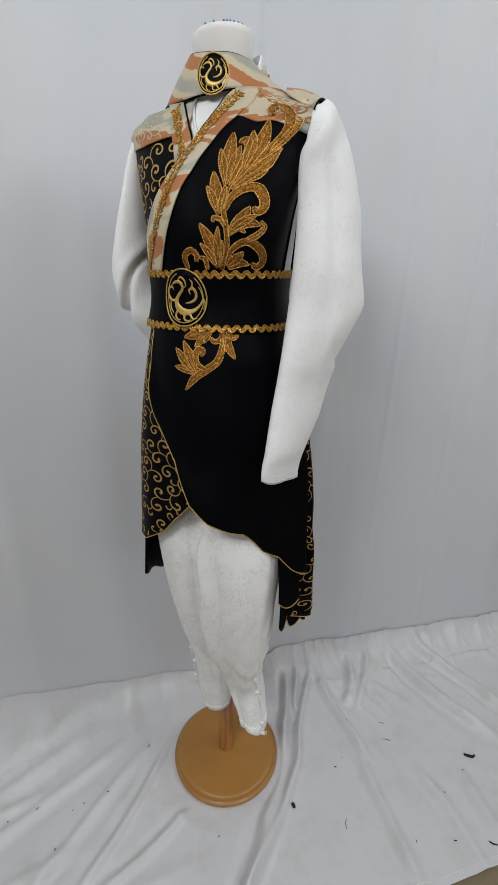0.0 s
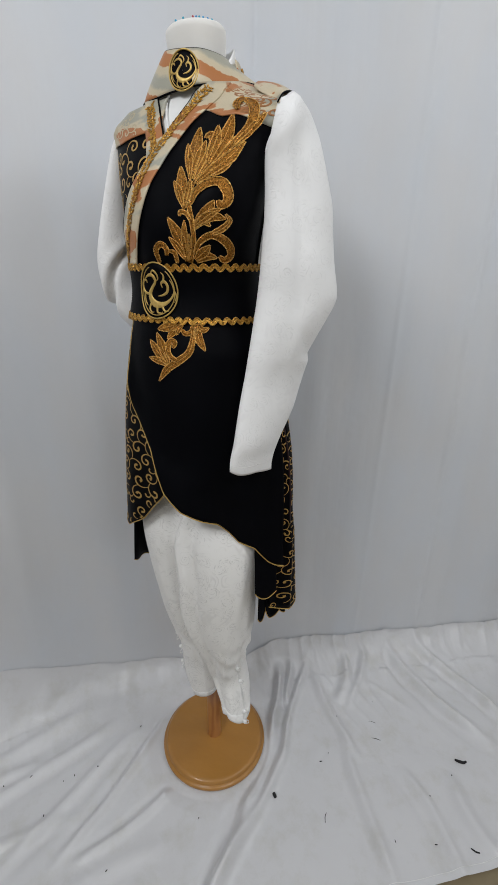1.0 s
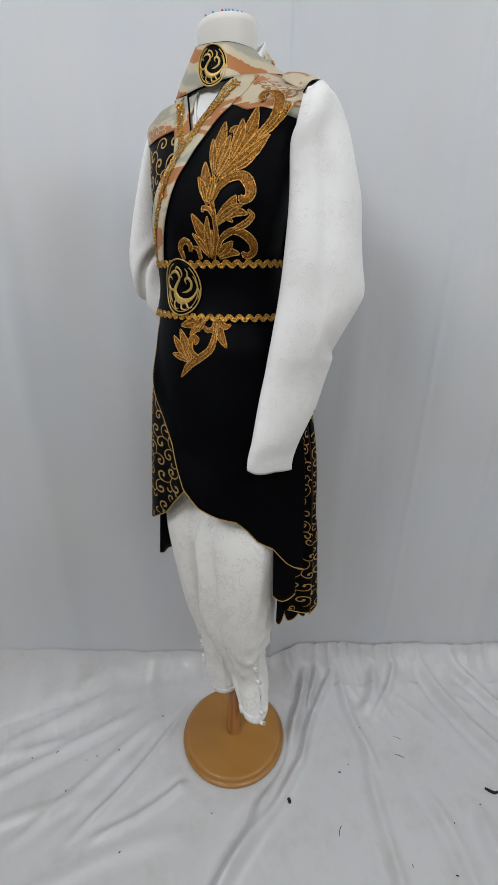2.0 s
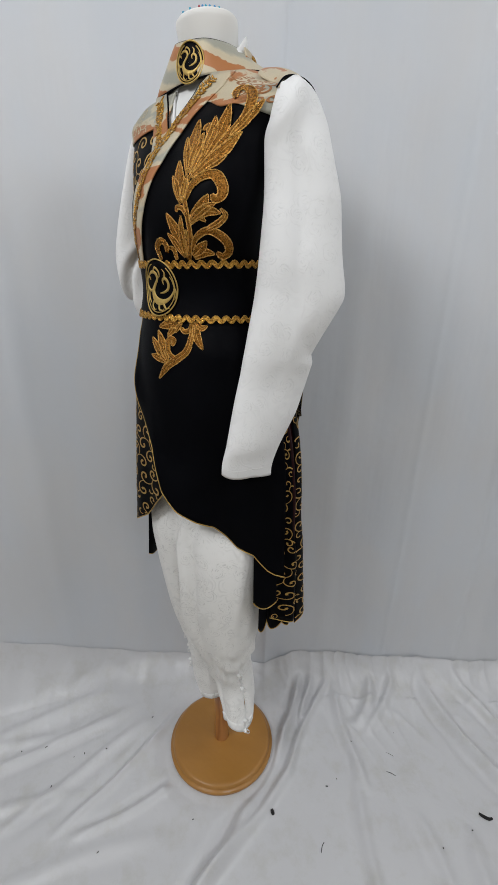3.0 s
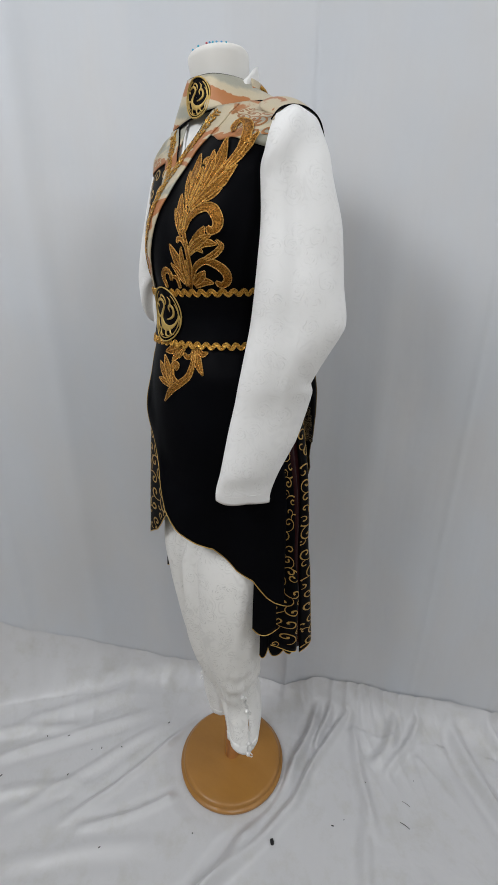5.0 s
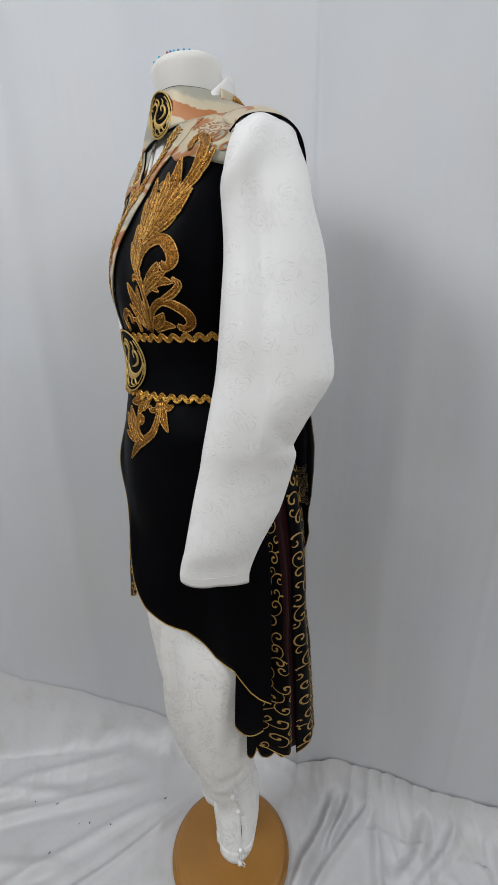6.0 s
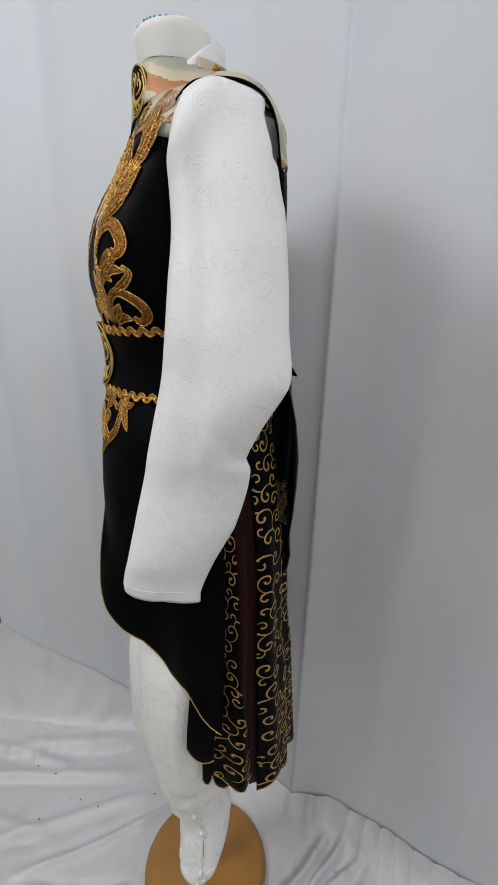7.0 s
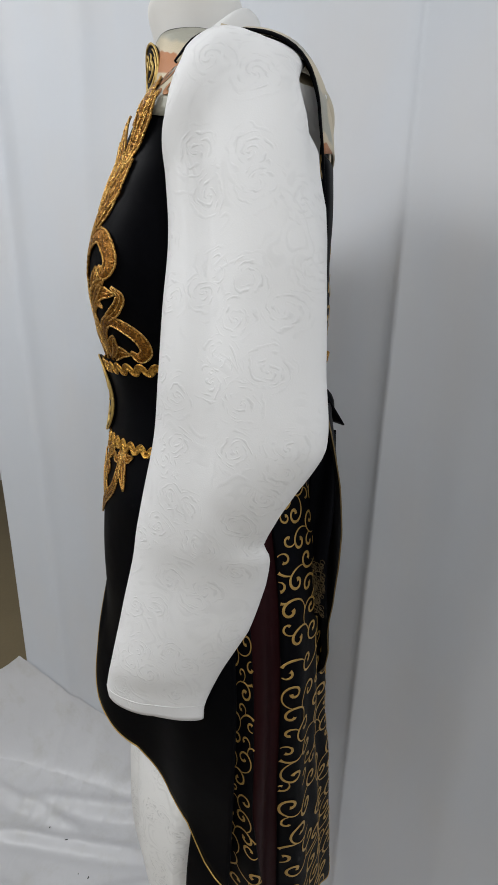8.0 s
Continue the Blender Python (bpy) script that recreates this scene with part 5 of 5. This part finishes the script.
def wave_braid(z_of, off):
    """A rounded gold wave braid along the band's edge, with a raised cord on both sides."""
    bm = bmesh.new()
    n, waves = 1400, 54
    centre = []
    for i in range(n + 1):
        s = 2 * math.pi * SIDE * i / n
        centre.append(np.array((s, z_of(s) + 0.0034 * math.sin(2 * math.pi * waves * i / n + 0.5 * math.sin(s * 40)))))
    rows = []
    for i, c in enumerate(centre):
        d = centre[min(i + 1, n)] - centre[max(i - 1, 0)]
        nrm = np.array((-d[1], d[0])) / np.linalg.norm(d)
        row = []
        for w, h in ((-0.0035, 0.0), (-0.0030, 0.0017), (-0.0022, 0.0018), (-0.0016, 0.0007), (0.0, 0.0010), (0.0016, 0.0007), (0.0022, 0.0018), (0.0030, 0.0017), (0.0035, 0.0)):
            q = c + nrm * w
            row.append(on_body(q[0], q[1], off + h))
        rows.append(row)
    grid_mesh(rows, False, bm)
    return part("gold_braid", bm, GOLD_BRAID, belt, "wavy gold braid along the edge")


wave_braid(lambda s: belt_top(s) - 0.002, 0.0098)
wave_braid(lambda s: belt_low(s) + 0.003, 0.0098)


def belt_face(s0, z0):
    return lambda u, v, h: on_body(s0 + u * 1.05, z0 + v, 0.0105 + h)


medallion(belt, belt_face(-0.020, 1.305), 0.0365, 0.0455)


def hanging_end(points, widths, fold, n=26):
    """A tie end that hangs behind: centre points, half widths along the side."""
    c = spline(points, n)
    w = spline(widths, n)
    rows = []
    for i, p in enumerate(c):
        row = []
        for k in range(9):
            u = -1 + k / 4
            row.append(Vector((p[0] + u * w[i][0], p[1] + u * w[i][1] + fold * math.cos(u * 4 + i * 0.1), p[2])))
        rows.append(row)
    return grid_mesh(rows)


TIE_EDGE = [(0.925, 0.112), (0.935, 0.130), (0.955, 0.143), (0.985, 0.150), (1.010, 0.147), (1.03, 0.148), (1.06, 0.153), (1.11, 0.1545), (1.155, 0.152), (1.21, 0.140), (1.267, 0.119), (1.30, 0.104)]


def sheer_end():
    """The wide sheer tie end: inner edge under the tail, outer edge a soft wave, its foot rounded."""
    rows = []
    for z in np.linspace(0.927, 1.30, 46):
        outer = lerp(TIE_EDGE, z)
        inner = min(0.095, outer - 0.012)
        rows.append([Vector((inner + (outer - inner) * k / 10, 0.113 - 0.012 * (k / 10) ** 2 + 0.003 * math.sin(k * 0.9 + z * 20), z)) for k in range(11)])
    return rows


SHEER = sheer_end()
sheer = part("tie_end", grid_mesh(SHEER), BLACK_CHIFFON, belt, "sheer black hanging tie end", solid=0.001)
part("edging", tube([r[-1] for r in SHEER], 0.0009, 5), plain("dull_gold_edging", (0.17, 0.12, 0.05), 0.5, 0.3, 400.0, 0.3), sheer, "dull gold rolled edge")
tie = part("tie_end", hanging_end([(0.10, 0.108, 1.27), (0.118, 0.095, 1.20), (0.1365, 0.078, 1.12), (0.150, 0.076, 1.050)], [(0.012, 0.006), (0.016, 0.008), (0.0155, 0.007), (0.0115, 0.006)], 0.002), BLACK_SATIN, belt, "black hanging tie end with gold lace", solid=0.001)


def lace():
    bm = bmesh.new()
    rnd = random.Random(12)
    for i in range(150):
        u, z = rnd.uniform(-0.95, 0.95), rnd.uniform(1.054, 1.122)
        v = (z - 1.05) / 0.07
        c = Vector((0.150 - 0.0135 * v + u * (0.0115 + 0.004 * v), 0.0755 + 0.001 * v + u * 0.0065, z))
        r = rnd.uniform(0.0015, 0.0036)
        d = Vector((0.90, 0.42, 0))
        out = Vector((0.0015, -0.0032, 0))
        tube([c + out + d * r * math.cos(a) + Vector((0, 0, r * math.sin(a))) for a in np.linspace(0, 5.6, 8)], 0.00045, 4, bm)
    return bm


part("lace_border", lace(), plain("dim_gold_lace", (0.10, 0.068, 0.028), 0.5, 0.3, 400.0, 0.4), tie, "gold lace border", kind="stuff")
bm = bmesh.new()
bmesh.ops.create_uvsphere(bm, u_segments=16, v_segments=10, radius=1.0, matrix=Matrix.Translation((0.06, 0.115, 1.292)) @ Matrix.Diagonal((0.03, 0.022, 0.026, 1)))
part("knot", bm, BLACK_SATIN, belt, "black satin knot")
part("bow_tip", grid_mesh([[Vector((0.08 + 0.014 * u + 0.010 * v, 0.108 + 0.022 * v, 1.297 - 0.024 * v + 0.013 * (1 - v) * u)) for u in np.linspace(-1, 1, 7)] for v in np.linspace(0, 1, 8)]), BLACK_SATIN, belt, "stiff black bow tip standing out", solid=0.002)

# ---- pins ----
PIN_COLOURS = [(0.05, 0.35, 0.55), (0.08, 0.30, 0.60), (0.05, 0.40, 0.55), (0.45, 0.08, 0.10), (0.08, 0.35, 0.60), (0.60, 0.32, 0.05)]
STEEL = plain("pin_steel", (0.6, 0.6, 0.6), 0.3, 1.0)


def pin(x, y, z, lean, colour, label):
    ob = thing("dressmaking_pin", label, "pin", STAND_POSE @ pose(x, y, z, lean[0], lean[1], 0), "pins in the neck")
    part("needle", tube([(0, 0, -0.006), (0, 0, 0.0068)], 0.00035, 5), STEEL, ob, "thin steel needle")
    bm = bmesh.new()
    bmesh.ops.create_icosphere(bm, subdivisions=2, radius=0.0018, matrix=Matrix.Translation((0, 0, 0.0080)))
    part("head", bm, plain("pin_head", colour, 0.3), ob, "small round coloured head")


for px, lean, c, word in ((-0.012, -8, 0, "blue"), (0.001, -2, 2, "teal"), (0.015, 3, 3, "red"), (0.0195, 4, 1, "blue"), (0.0235, 5, 2, "teal"), (0.028, 6, 4, "blue"), (0.033, 8, 1, "blue"), (0.037, 10, 2, "teal")):
    pin(0.003 + px, -0.022 - math.sqrt(0.043 ** 2 - px * px), 1.686 + 0.05 * px, (8, lean), PIN_COLOURS[c], word + "-headed dressmaking pin in the neck top")
pin(0.024, 0.014, 1.6945, (-8, 6), PIN_COLOURS[5], "amber-headed dressmaking pin in the neck top")

# ---- scraps on the cloth ----
LINT = plain("black_lint", (0.012, 0.011, 0.012), 0.8)


def ground_z(x, y):
    return 0.002 + wrinkle_height(x, y) + 0.0035 * (1 + noise.noise(Vector((x * 9, y * 9, 0)))) + 0.0012 * (1 + noise.noise(Vector((x * 30, y * 18, 5))))


def scrap(x, y, points, r, label):
    path = [(px, py, ground_z(x + px, y + py) - ground_z(x, y) + r * 0.7) for px, py in points]
    ob = solo("thread_scrap", tube(spline(path, 8), [r * (0.5 + 0.5 * math.sin(math.pi * (0.12 + 0.76 * k / 7))) for k in range(8)], 6), LINT, label, "thread scrap", pose(x, y, ground_z(x, y)), "scraps on the cloth")
    return ob


scrap(0.277, 0.761, [(-0.002, 0.006), (0.001, 0.0), (0.002, -0.005)], 0.005, "black scrap of cloth lying on the satin")
scrap(0.842, 0.772, [(-0.016, 0.008), (-0.006, 0.001), (0.005, -0.004), (0.014, -0.002)], 0.0042, "twisted black thread lying on the satin")
scrap(0.75, 0.574, [(-0.008, 0.006), (0.0, -0.002), (0.008, -0.006)], 0.002, "small black thread tangle on the satin")
scrap(0.62, 0.872, [(-0.012, 0.004), (0.0, 0.0), (0.012, -0.007)], 0.0009, "thin grey thread on the satin")
scrap(0.63, 0.925, [(-0.010, 0.003), (0.0, 0.0), (0.010, -0.006)], 0.0008, "thin grey thread on the satin")
scrap(0.40, 0.69, [(0.006, 0.014), (0.0, 0.006), (-0.004, -0.008)], 0.0009, "thin curled thread on the satin")
rnd = random.Random(21)
for sx, sy in ((-0.10, 1.01), (-0.21, 0.90), (-0.273, 0.891), (-0.30, 0.88), (0.07, 0.74), (0.66, 0.99), (0.43, 0.83), (0.46, 0.85), (0.79, 0.74), (-0.46, 0.89), (-0.39, 0.90), (0.52, 0.95), (0.70, 0.70), (0.56, 0.62), (0.66, 0.60), (-0.33, 0.80), (-0.15, 0.66), (-0.52, 0.76)):
    a = rnd.uniform(0, 6.28)
    l = rnd.uniform(0.0015, 0.004)
    scrap(sx, sy, [(-l * math.cos(a), -l * math.sin(a)), (0, 0), (l * math.cos(a), l * math.sin(a))], rnd.uniform(0.0008, 0.0016), "tiny dark speck of lint on the satin")
